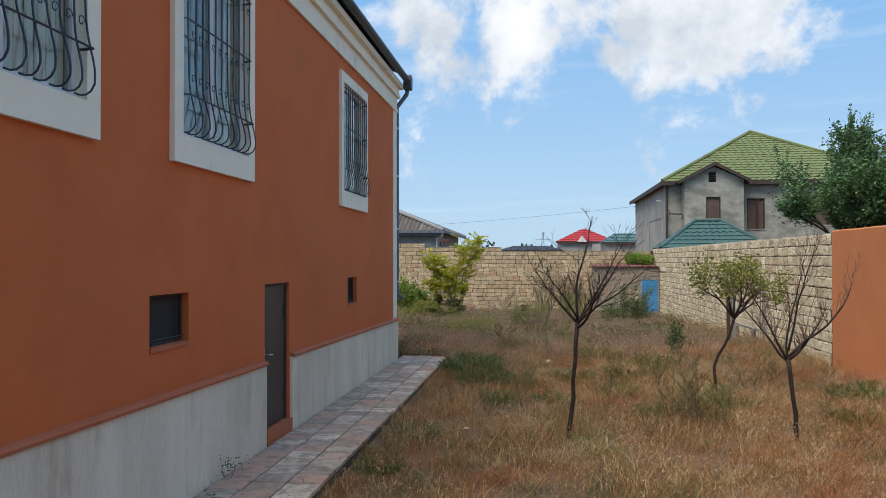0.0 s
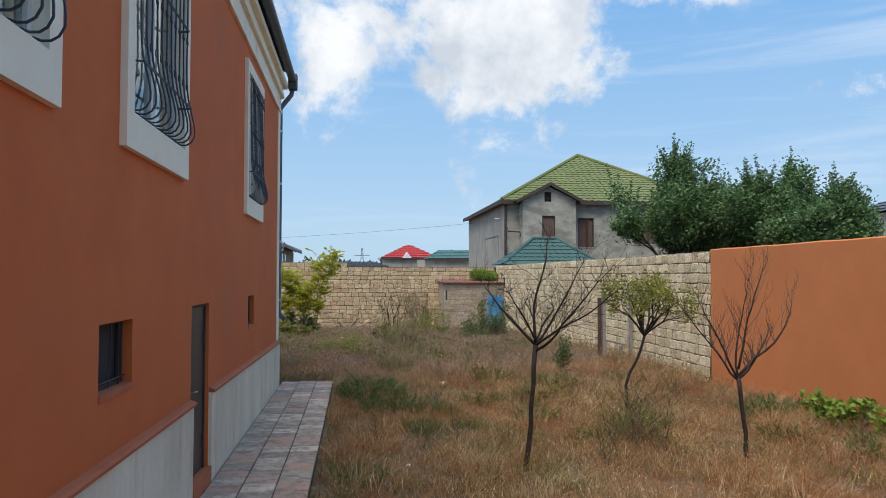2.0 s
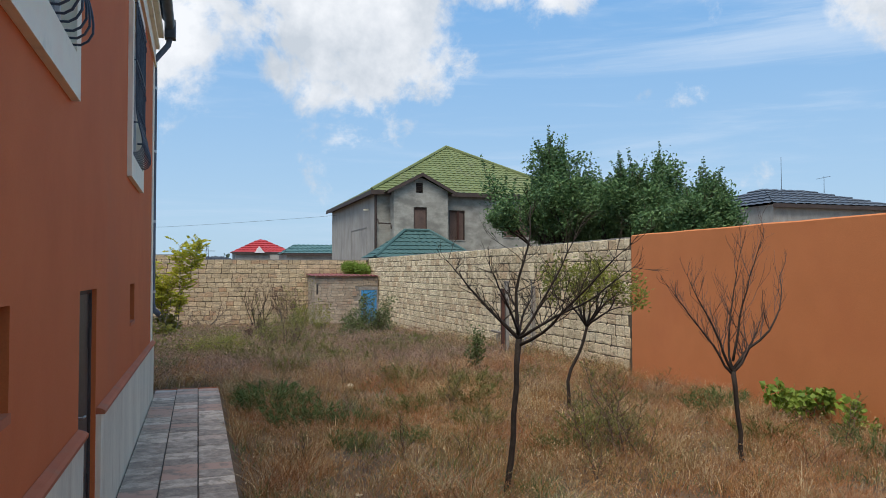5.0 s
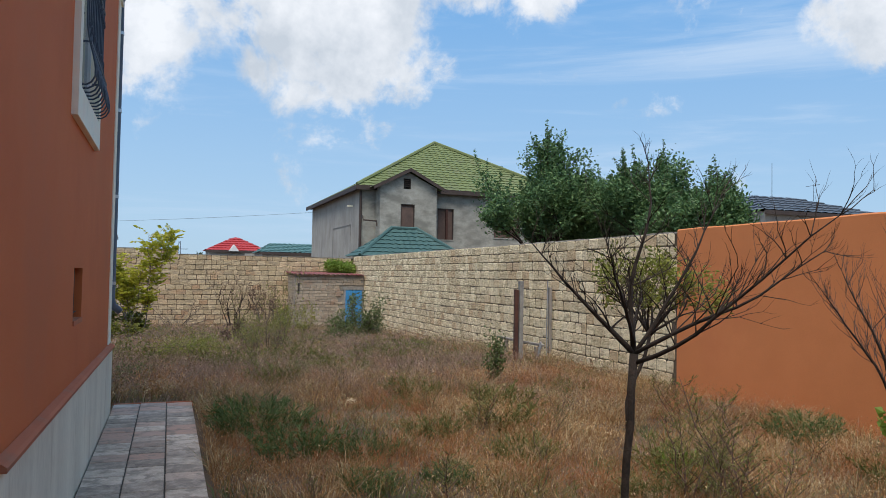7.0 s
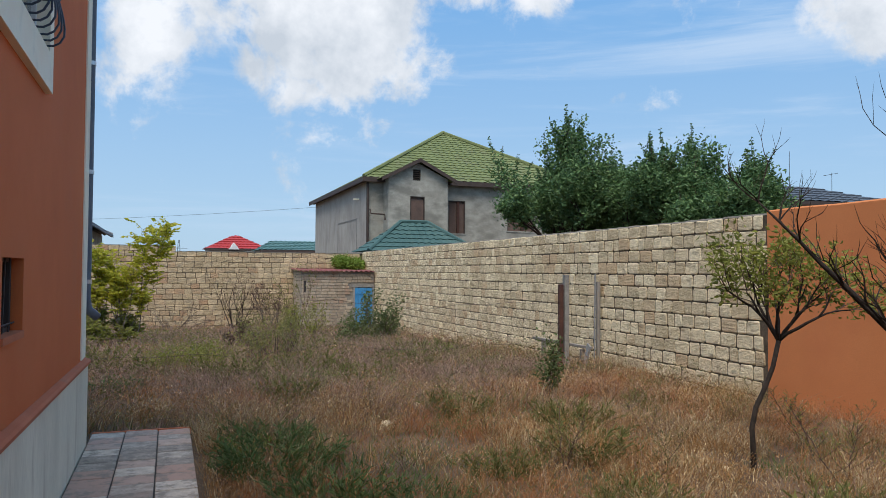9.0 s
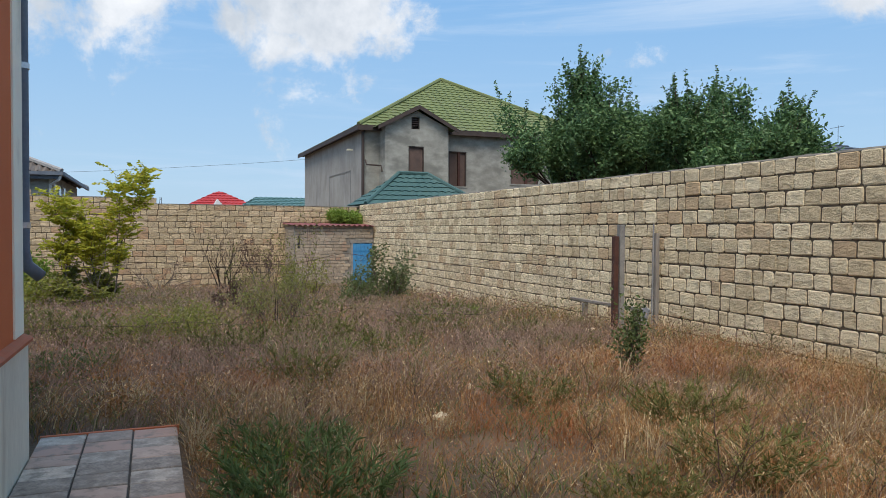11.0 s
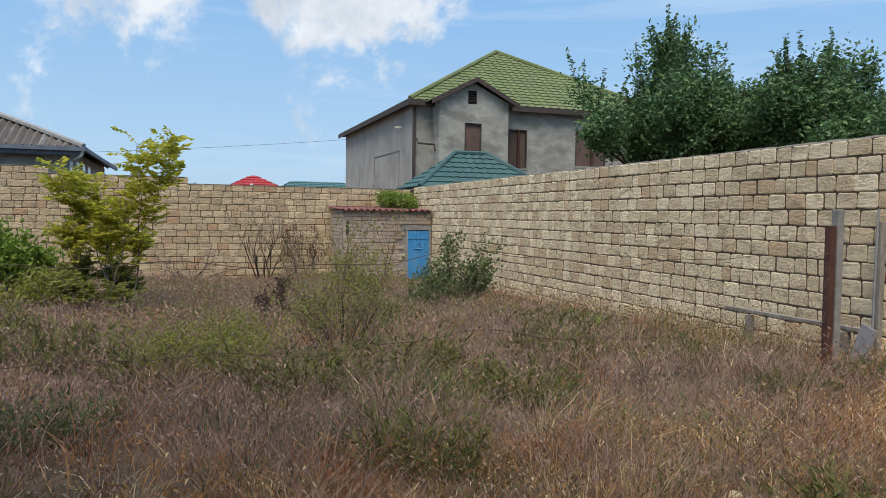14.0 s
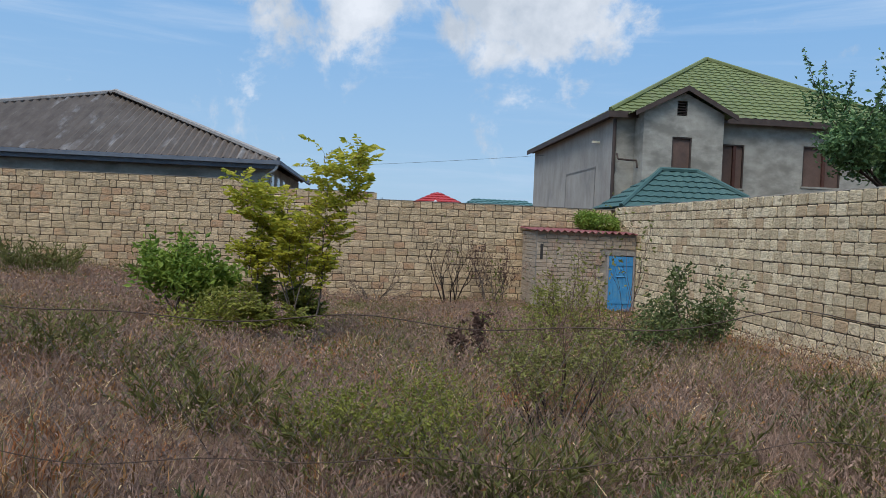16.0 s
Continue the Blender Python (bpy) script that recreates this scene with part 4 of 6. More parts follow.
for z, label in ((1.22, ""), (0.50, "")):
    sp = Soup()
    pts = [fence_at(k / 60, z) for k in range(61)]
    sp.tube(pts, [0.0030] * 61, 4)
    ob = sp.make("wire", "wire", fence)
    ob.matrix_parent_inverse = finv
sp = Soup()
rows, cols = 8, 84
for r in range(rows):
    for c in range(cols):
        z0, z1 = 0.50 + 0.66 * r / rows, 0.50 + 0.66 * (r + 1) / rows
        u0, u1 = c / cols, (c + 1) / cols
        um = (u0 + u1) / 2
        a, b = (u0, um) if r % 2 == 0 else (um, u1)
        sp.tube([fence_at(a, z0), fence_at(b, z1)], [0.0011] * 2, 3, cap=False)
        a, b = (u1, um) if r % 2 == 0 else (um, u0)
        sp.tube([fence_at(a, z0), fence_at(b, z1)], [0.0011] * 2, 3, cap=False)
ob = sp.make("netting", "net", fence, "fine diamond wire netting")
ob.matrix_parent_inverse = finv

rail = empty("low_rail", (5.35, 20, -0.1), "low weathered grey timber rail on short posts along the wall", "rail")
rinv = Matrix.Translation((-5.35, -20, 0.1))
for nme, bm, mat in (("rail", boxes((5.33, 5.41, 18.95, 21.3, 0.27, 0.315), bevel=0.006), "wood"), ("rail_post", boxes((5.32, 5.40, 20.78, 20.86, -0.5, 0.24)), "wood"),
                     ("rail_post", boxes((5.32, 5.40, 19.2, 19.28, -0.5, 0.24)), "wood")):
    ob = part(nme, bm, mat, rail)
    ob.matrix_parent_inverse = rinv
bm = boxes((-0.015, 0.015, -0.15, 0.15, 0, 0.60), bevel=0.004)
bmesh.ops.transform(bm, matrix=pose(5.17, 18.95, -0.22, 8, 12, -20), verts=bm.verts)
simple("leaning_board", (5.25, 18.8, -0.15), bm, "board", "grey wooden board leaning beside the low rail", "board", "panel")


# ---------------- neighbouring houses ----------------
def tile_roof(sp, a, b, c, d, rows, cols, amp=0.034, step=0.042):
    """A tiled slope between the eave a-b and the top d-c: waves across, steps up the slope."""
    a, b, c, d = map(Vector, (a, b, c, d))
    nrm = (b - a).cross(d - a).normalized()
    if nrm.z < 0:
        nrm = -nrm
    per = 4
    base = len(sp.v)
    levels = []
    for r in range(rows):
        levels += [(r / rows, step), ((r + 1) / rows - 0.001, 0.0)]
    for v, h in levels:
        lo, hi = a.lerp(d, v), b.lerp(c, v)
        width = (hi - lo).length
        full = (b - a).length
        for k in range(cols * per + 1):
            u = k / (cols * per)
            p = lo.lerp(hi, u)
            along = (p - a).dot((b - a).normalized())
            sp.v.append(tuple(p + nrm * (h + amp * 0.5 * (1 + math.cos(2 * math.pi * along / (full / cols))))))
    w = cols * per + 1
    for r in range(len(levels) - 1):
        for k in range(w - 1):
            i = base + r * w + k
            sp.f.append((i, i + 1, i + w + 1, i + w))


def put(parent, ob):
    ob.matrix_parent_inverse = Matrix.Translation(-parent.location)
    return ob


def bare_window(parent, x0, x1, y, z0, z1, bars=1, mat="rust_sheet"):
    w = put(parent, part("window", boxes((x0 - 0.05, x1 + 0.05, y - 0.03, y + 0.02, z0 - 0.07, z0)), "cement", parent, "unfinished window opening closed with brown sheet"))
    part("pane", boxes((x0, x1, y + 0.10, y + 0.14, z0, z1)), mat, w, "dark brown boarding")
    part("frame", boxes((x0, x0 + 0.05, y + 0.02, y + 0.10, z0, z1), (x1 - 0.05, x1, y + 0.02, y + 0.10, z0, z1), (x0 + 0.05, x1 - 0.05, y + 0.02, y + 0.10, z1 - 0.05, z1)), "brown", w, "dark brown frame")
    if bars:
        xm = x0 + (x1 - x0) * 0.52
        part("mullion", boxes((xm, xm + 0.12, y + 0.0, y + 0.10, z0 + 0.02, z1 - 0.05)), "rust", w)


gh = empty("grey_house", (13, 49, -0.6), "unfinished grey cement-rendered two-storey house under a green tiled hip roof", "house")
FX0, FX1, FY0, FY1, EZ = 7.2, 19.6, 43.0, 57.5, 6.42


def holes_x(bm, x0, x1, y0, y1, z0, z1, holes):
    xs = sorted({x0, x1, *[h[0] for h in holes], *[h[1] for h in holes]})
    for a, b in zip(xs, xs[1:]):
        z = z0
        for h in sorted([h for h in holes if h[0] < (a + b) / 2 < h[1]], key=lambda h: h[2]):
            box(bm, a, b, y0, y1, z, h[2])
            z = h[3]
        box(bm, a, b, y0, y1, z, z1)


fw = [(11.50, 12.45, 3.75, 5.46), (14.9, 16.5, 3.95, 5.55)]
bm = bmesh.new()
holes_x(bm, FX0, FX1, FY0, FY0 + 0.3, -0.8, EZ, fw)
bmesh.ops.remove_doubles(bm, verts=bm.verts, dist=0.0005)
put(gh, part("wall", bm, "cement", gh, "patchy grey cement render"))
put(gh, part("wall", boxes((FX0, FX0 + 0.3, FY0 + 0.3, FY1, -0.8, EZ)), "cement_pale", gh, "paler streaked cement render"))
put(gh, part("wall", boxes((FX0 + 0.3, FX1, FY1 - 0.3, FY1, -0.8, EZ)), "cement", gh, "patchy grey cement render"))
put(gh, part("wall", boxes((FX1 - 0.3, FX1, FY0 + 0.3, FY1 - 0.3, -0.8, EZ)), "cement", gh, "patchy grey cement render"))
BX0, BX1, BY = 7.95, 11.08, 42.0
bm = bmesh.new()
holes_x(bm, BX0, BX1, BY, BY + 0.25, -0.8, EZ, [(9.08, 9.85, 4.30, 5.50), (9.22, 9.62, 6.30, 6.42)])
box(bm, BX0, BX0 + 0.25, BY + 0.25, FY0, -0.8, EZ)
box(bm, BX1 - 0.25, BX1, BY + 0.25, FY0, -0.8, EZ)
# gable above the bay with the louvre opening left free
gp = (BX0 + BX1) / 2
for pts in (((BX0, EZ), (9.22, EZ), (9.22, 7.02)), ((9.62, EZ), (BX1, EZ), (9.62, 7.12)), ((9.22, 6.86), (9.62, 6.86), (9.62, 7.12), (gp, 7.16), (9.22, 7.02))):
    lo = [bm.verts.new((x, BY, z)) for x, z in pts]
    hi = [bm.verts.new((x, BY + 0.25, z)) for x, z in pts]
    bm.faces.new(lo)
    bm.faces.new(hi[::-1])
    for q in range(len(pts)):
        bm.faces.new((lo[q], hi[q], hi[(q + 1) % len(pts)], lo[(q + 1) % len(pts)]))
bmesh.ops.remove_doubles(bm, verts=bm.verts, dist=0.0005)
put(gh, part("bay_wall", bm, "cement", gh, "projecting grey rendered bay with a gable"))
# backing sheet coloured near-black for the unlit attic behind the slats
lv = put(gh, part("louvre", boxes((9.22, 9.62, BY + 0.16, BY + 0.2, 6.30, 6.86)), "unlit_in", gh, "louvred attic vent backed by a near-black sheet for the attic's shade"))
for i in range(5):
    bm = boxes((9.23, 9.61, -0.05, 0.05, -0.008, 0.008))
    bmesh.ops.transform(bm, matrix=Matrix.Translation((0, BY + 0.07, 6.37 + 0.1 * i)) @ pose(0, 0, 0, 35, 0, 0), verts=bm.verts)
    part("slat", bm, "brown", lv)
bare_window(gh, 9.08, 9.85, BY, 4.30, 5.50, bars=0)
for x0, x1, z0, z1 in fw:
    bare_window(gh, x0, x1, FY0, z0, z1)
# main hip roof
OV = 0.35
e0, e1, e2, e3 = (FX0 - OV, FY0 - OV, EZ), (FX1 + OV, FY0 - OV, EZ), (FX1 + OV, FY1 + OV, EZ), (FX0 - OV, FY1 + OV, EZ)
r0, r1 = (13.1, 48.3, 10.0), (13.5, 49.8, 10.0)
for nme, args, cols in (("roof_slope", (e0, e1, r0, r0), 34), ("roof_slope", (e3, e0, r0, r1), 34), ("roof_slope", (e1, e2, r1, r0), 34), ("roof_slope", (e2, e3, r1, r1), 34)):
    sp = Soup()
    tile_roof(sp, *args, 20, cols)
    put(gh, sp.make(nme, "green_roof", gh, "green metal tile slope"))
sp = Soup()
for c in (e0, e1):
    sp.tube([Vector(c) + Vector((0, 0, 0.08)), Vector(r0) + Vector((0, 0, 0.08))], [0.10, 0.10], 6)
put(gh, sp.make("hip_cap", "green_roof", gh))
put(gh, part("fascia", boxes((FX0 - OV - 0.02, FX1 + OV, FY0 - OV - 0.03, FY0 - OV, EZ - 0.20, EZ + 0.04), (FX0 - OV - 0.05, FX0 - OV - 0.02, FY0 - OV, FY1 + OV, EZ - 0.20, EZ + 0.04)), "brown", gh, "dark brown eaves board"))
put(gh, part("soffit", boxes((FX0 - OV, FX1 + OV, FY0 - OV, FY0, EZ - 0.10, EZ - 0.06), (FX0 - OV, FX0, FY0, FY1 + OV, EZ - 0.10, EZ - 0.06)), "brown", gh))
# gable roof of the bay
for s in (-1, 1):
    sp = Soup()
    ex = gp + s * 1.98
    a = (ex, BY - 0.25, 6.30)
    b = (ex, BY + 4.2, 6.30)
    tile_roof(sp, a, b, (gp, BY + 4.2, 7.34), (gp, BY - 0.25, 7.34), 5, 18)
    put(gh, sp.make("gable_slope", "green_roof", gh, "green metal tile slope"))
    sp = Soup()
    for p in ((gp, 7.40), (ex, 6.36), (ex, 6.18), (gp, 7.20)):
        sp.v += [(p[0], BY - 0.31, p[1]), (p[0], BY - 0.26, p[1])]
    sp.f += [(0, 2, 4, 6), (7, 5, 3, 1), (0, 1, 3, 2), (2, 3, 5, 4), (4, 5, 7, 6), (6, 7, 1, 0)]
    put(gh, sp.make("barge_board", "brown", gh, "dark brown barge board"))
sp = Soup()
sp.tube([(FX0 - 0.08, FY0 - 0.12, 6.2), (FX0 - 0.08, FY0 - 0.12, 2.6)], [0.07, 0.07], 8)
put(gh, sp.make("downpipe", "brown", gh, "dark downpipe at the corner"))
sp = Soup()
sp.tube([(FX0 + 0.02, FY0 - 0.2, 4.85), (FX0 + 0.02, FY0 - 0.4, 4.62), (BX0 - 0.05, BY + 0.5, 4.58), (BX0 - 0.05, BY + 0.4, 4.3)], [0.04] * 4, 6)
put(gh, sp.make("pipe_run", "brown", gh, "dark elbow of pipe"))
put(gh, part("wall_outline", boxes((FX0 - 0.02, FX0, 45.4, 50.2, 4.50, 4.56), (FX0 - 0.02, FX0, 45.4, 45.47, 2.0, 4.5), (FX0 - 0.02, FX0, 50.13, 50.2, 2.0, 4.5)), "concrete", gh, "pale raised outline of a blocked opening"))
put(gh, part("lamp", boxes((FX0 - 0.3, FX0, 45.0, 45.15, 5.5, 5.58)), "white", gh, "small pale wall lamp"))

tr = empty("teal_roofed_annex", (8.8, 40.5, -0.6), "low annex under a teal metal tile hip roof", "house")
put(tr, part("wall", boxes((6.5, 11.2, 39.2, 41.9, -0.8, 2.62)), "cement_pale", tr, "pale cement wall"))
A, B, C, D = (6.15, 38.85, 2.62), (11.55, 38.85, 2.62), (11.55, 42.0, 2.62), (6.15, 42.0, 2.62)
P, Q = (8.25, 40.9, 4.08), (9.62, 40.9, 4.08)
for args, cols in (((A, B, Q, P), 16), ((D, A, P, P), 10), ((B, C, Q, Q), 10), ((C, D, P, Q), 16)):
    sp = Soup()
    tile_roof(sp, *args, 7, cols)
    put(tr, sp.make("roof_slope", "teal_roof", tr, "teal metal tile slope"))
sp = Soup()
for c, t in ((A, P), (B, Q)):
    sp.tube([Vector(c) + Vector((0, 0, 0.06)), Vector(t) + Vector((0, 0, 0.06))], [0.09, 0.09], 6)
sp.tube([Vector(P) + Vector((0, 0, 0.06)), Vector(Q) + Vector((0, 0, 0.06))], [0.09, 0.09], 6)
put(tr, sp.make("ridge_cap", "teal_roof", tr))

lh = empty("corrugated_roof_house", (-14, 45, -0.6), "low house with a weathered grey corrugated hip roof behind the wall", "house")
LX0, LX1, LY0, LY1, LE = -23.5, -5.15, 39.3, 51.0, 3.62
put(lh, part("wall", boxes((LX0 + 0.4, LX1 - 0.45, LY0 + 0.4, LY1 - 0.4, -0.8, LE - 0.05)), "cement", lh, "grey cement wall"))
la, lb, lc, ld = (LX0, LY0, LE), (LX1, LY0, LE), (LX1, LY1, LE), (LX0, LY1, LE)
lp, lq = (-12.05, 44.6, 6.38), (-12.3, 44.9, 6.38)


def corrugated(a, b, c, d, pitch=0.24, amp=0.05):
    sp = Soup()
    a, b, c, d = map(Vector, (a, b, c, d))
    nn = int((b - a).length / pitch * 4)
    nrm = (b - a).cross(d - a).normalized()
    if nrm.z < 0:
        nrm = -nrm
    for k in range(nn + 1):
        u = k / nn
        w = nrm * amp * math.cos(2 * math.pi * k / 4)
        lo = a.lerp(b, u)
        # each rib runs straight up the slope until it meets a hip
        s = (lo - a).length / (b - a).length
        peak_u0 = (d - a).dot((b - a).normalized()) / (b - a).length
        peak_u1 = (c - a).dot((b - a).normalized()) / (b - a).length
        rise = min(1.0, s / max(peak_u0, 1e-3), (1 - s) / max(1 - peak_u1, 1e-3))
        updir = d - (a + (b - a) * peak_u0)
        sp.v += [tuple(lo + w), tuple(lo + updir * rise + w)]
    for k in range(nn):
        sp.f.append((2 * k, 2 * k + 2, 2 * k + 3, 2 * k + 1))
    return sp


for args in ((la, lb, lp, lq), (lb, lc, lp, lp), (ld, la, lq, lq), (lc, ld, lq, lp)):
    put(lh, corrugated(*args).make("roof_slope", "grey_sheet", lh, "rusting grey corrugated sheets"))
sp = Soup()
for c, t in ((la, lq), (lb, lp), (lc, lp), (lp, lq)):
    sp.tube([Vector(c) + Vector((0, 0, 0.05)), Vector(t) + Vector((0, 0, 0.05))], [0.09, 0.09], 6)
put(lh, sp.make("ridge_cap", "board", lh, "pale grey ridge capping"))
put(lh, part("gutter", boxes((LX0, LX1 + 0.06, LY0 - 0.12, LY0 + 0.02, LE - 0.12, LE + 0.01), (LX1 - 0.02, LX1 + 0.08, LY0 + 0.02, LY1, LE - 0.12, LE + 0.01)), "pipe", lh, "blue-grey gutter"))
put(lh, part("valance", boxes((LX0, LX1, LY0 + 0.02, LY0 + 0.05, LE - 0.26, LE - 0.10)), "pipe", lh, "blue-grey eaves trim"))
sp = Soup()
sp.tube([(LX1 - 0.02, LY0 + 0.0, LE - 0.1), (LX1 - 0.1, LY0 + 0.05, LE - 0.28), (LX1 - 0.42, LY0 + 0.33, LE - 0.45), (LX1 - 0.42, LY0 + 0.33, 1.5)], [0.05] * 4, 8)
put(lh, sp.make("downpipe", "frame_w", lh, "pale grey downpipe"))
for i in range(3):
    y = 40.9 + 1.6 * i
    w = put(lh, part("window", boxes((LX1 - 0.47, LX1 - 0.43, y, y + 0.8, 2.3, 3.3)), "frame_w", lh, "small side window"))
    part("pane", boxes((LX1 - 0.43, LX1 - 0.42, y + 0.07, y + 0.73, 2.37, 3.23)), "glass", w)


def plain_house(name, cx, cy, wx, wy, eave, top, roof_mat, label, wall_mat="cement_pale", ridge=0.35, base=-0.8, ov=0.4):
    h = empty(name, (cx, cy, base), label, "house")
    put(h, part("wall", boxes((cx - wx / 2 + ov, cx + wx / 2 - ov, cy - wy / 2 + ov, cy + wy / 2 - ov, base, eave)), wall_mat, h, "pale rendered wall"))
    c = [(cx - wx / 2, cy - wy / 2, eave), (cx + wx / 2, cy - wy / 2, eave), (cx + wx / 2, cy + wy / 2, eave), (cx - wx / 2, cy + wy / 2, eave)]
    p, q = (cx - wx * ridge / 2, cy, top), (cx + wx * ridge / 2, cy, top)
    for args in ((c[0], c[1], q, p), (c[3], c[0], p, p), (c[1], c[2], q, q), (c[2], c[3], p, q)):
        sp = Soup()
        tile_roof(sp, *args, 6, 16, amp=0.06, step=0.10)
        put(h, sp.make("roof_slope", roof_mat, h))
    put(h, part("eave_board", boxes((c[0][0], c[1][0], c[0][1] - 0.05, c[0][1], eave - 0.25, eave + 0.05)), "brown", h))
    return h


rh = plain_house("red_roofed_house", 7.0, 121, 9.0, 9.0, 4.8, 6.95, "red_roof", "distant house with a bright red hip roof", ridge=0.05)
sp = Soup()
sp.v = [(5.7, 116.2, 4.75), (7.2, 116.2, 4.75), (6.45, 116.2, 5.7), (6.45, 119.5, 5.8), (5.7, 117.5, 4.9), (7.2, 117.5, 4.9)]
sp.f = [(0, 1, 2), (0, 2, 3, 4), (2, 1, 5, 3)]
put(rh, sp.make("dormer", "frame_w", rh, "small pale dormer gable"))
put(rh, part("wing", boxes((8, 14.0, 116.5, 122, -0.8, 4.9)), "cement_pale", rh))
plain_house("teal_roofed_house", 13.8, 108, 10.5, 10, 4.35, 5.75, "teal_far", "distant low house with a long teal roof", ridge=0.6)
plain_house("slate_roofed_house", 47.5, 56, 14.0, 13, 7.2, 9.2, "slate_roof", "distant pale house under a dark slate-grey hip roof", ridge=0.3)
plain_house("low_grey_house", -1.5, 118, 10, 8, 3.4, 4.2, "slate_roof", "distant low house with a dull grey roof", ridge=0.5)

# mast, aerial and cable
mast = empty("lattice_mast", (1.0, 300, -0.8), "thin far lattice mast on the skyline", "mast")
sp = Soup()
for dx in (-0.9, 0.9):
    sp.tube([(1.0 + dx, 300, -0.8), (1.0 + dx * 0.25, 300, 13)], [0.14, 0.10], 4)
for k in range(7):
    z = 1.5 + k * 1.7
    w = 0.9 - 0.68 * z / 14
    sp.tube([(1.0 - w, 300, z), (1.0 + w, 300, z + 1.2)], [0.08, 0.08], 3)
sp.tube([(-2, 300, 10.0), (4, 300, 10.0)], [0.1, 0.1], 4)
put(mast, sp.make("frame", "gutter", mast))
cable = empty("overhead_cable", (0, 80, 4), "thin dark overhead cable sagging towards the grey house", "cable")
sp = Soup()
cp = []
for k in range(41):
    u = k / 40
    cp.append((-36 + 43.2 * u, 74 - 19 * u, 5.2 + 0.75 * u - 1.5 * 4 * u * (1 - u) * 0.45))
sp.tube(cp, [0.009] * 41, 4)
put(cable, sp.make("strand", "gutter", cable))
ant = empty("tv_aerial", (46.0, 55, 9), "thin bent aerial on the slate roof", "aerial")
sp = Soup()
sp.tube([(44.6, 53, 8.0), (44.6, 53, 11.6)], [0.03, 0.02], 4)
put(ant, sp.make("pole", "gutter", ant))
sp = Soup()
sp.tube([(50.2, 54, 8.8), (50.2, 54, 10.3)], [0.03, 0.02], 4)
put(ant, sp.make("pole", "gutter", ant))
sp = Soup()
sp.tube([(49.3, 54, 10.0), (50.9, 54, 10.3)], [0.02, 0.02], 4)
put(ant, sp.make("crossbar", "gutter", ant))

# far tree line
def tree_line():
    rng = random.Random(404)
    n = 0
    sp = Soup()
    x = -420.0
    while x < 900:
        y = rng.uniform(380, 520)
        h = rng.uniform(6, 13) * (1.25 if rng.random() < 0.25 else 0.8)
        wdt = h * rng.uniform(0.25, 0.6)
        for k in range(46):
            p = Vector((x + rng.gauss(0, wdt * 0.4), y + rng.gauss(0, 2), rng.uniform(-1, h)))
            sp.leaf(p, (rng.gauss(0, 0.6), 0.1, 1), rng.uniform(1.4, 3.0), rng, 0.8)
        x += rng.uniform(2.5, 11) if rng.random() < 0.9 else 26
    ob = sp.make("far_trees", "far_green")
    tagged(ob, "far line of dark trees on the skyline", "trees", kind="stuff")


tree_line()


# ---------------- trees and shrubs ----------------
def plant(name, at, label, category, group=""):
    return empty(name, at, label, category, group)


def bare_tree(at, seed, fork, limbs, label, twiggy=3, upswept=0.35, base_r=0.030):
    """limbs: (way, length, radius) of each main limb from the fork."""
    rng = random.Random(seed)
    t = plant("bare_tree", at, label, "tree", "young fruit trees in the dry yard")
    wood, twigs = Soup(), Soup()
    top = Vector(fork)
    r = base_r
    wood.tube(bend((0, 0, -0.15), top, rng, 0.012, 7), [r * 1.15, r, r * 0.92, r * 0.86, r * 0.82, r * 0.82, r * 0.86, r * 0.95], 8)
    for way, length, radius, drop in limbs:
        d = Vector(way).normalized()
        p = top - Vector((0, 0, drop))
        pts, radii = [p], [radius]
        n = 9
        for i in range(n):
            d = (d + Vector((rng.gauss(0, 0.10), rng.gauss(0, 0.10), rng.gauss(0, 0.08) + 0.01))).normalized()
            p = p + d * length / n
            pts.append(p)
            radii.append(radius * (1 - 0.82 * (i + 1) / n))
        wood.tube(pts, radii, 6)
        for i in range(2, n + 1):
            for q in range(rng.randint(2, 3)):
                side = Vector((rng.gauss(0, 1), rng.gauss(0, 1), rng.gauss(0.15, 0.6))).normalized()
                nd = (d * 0.5 + side * 0.8 + Vector((0, 0, upswept))).normalized()
                L = length * rng.uniform(0.07, 0.26) * (1.25 - 0.6 * i / n)
                grow(twigs, twigs, pts[i], nd, max(0.11, L), max(0.0036, radii[i] * 0.42), twiggy - 1, rng, 0.5, 0.0, (2, 3), upswept * 0.5, None, 0.62, 0.6, 3)
    wood.make("trunk", "bark", t, "dark bare trunk and limbs", smooth=True)
    tagged(twigs.make("twig_mass", "bark" if seed == 21 else "twig", t, "thin bare twigs"), kind="stuff")
    return t


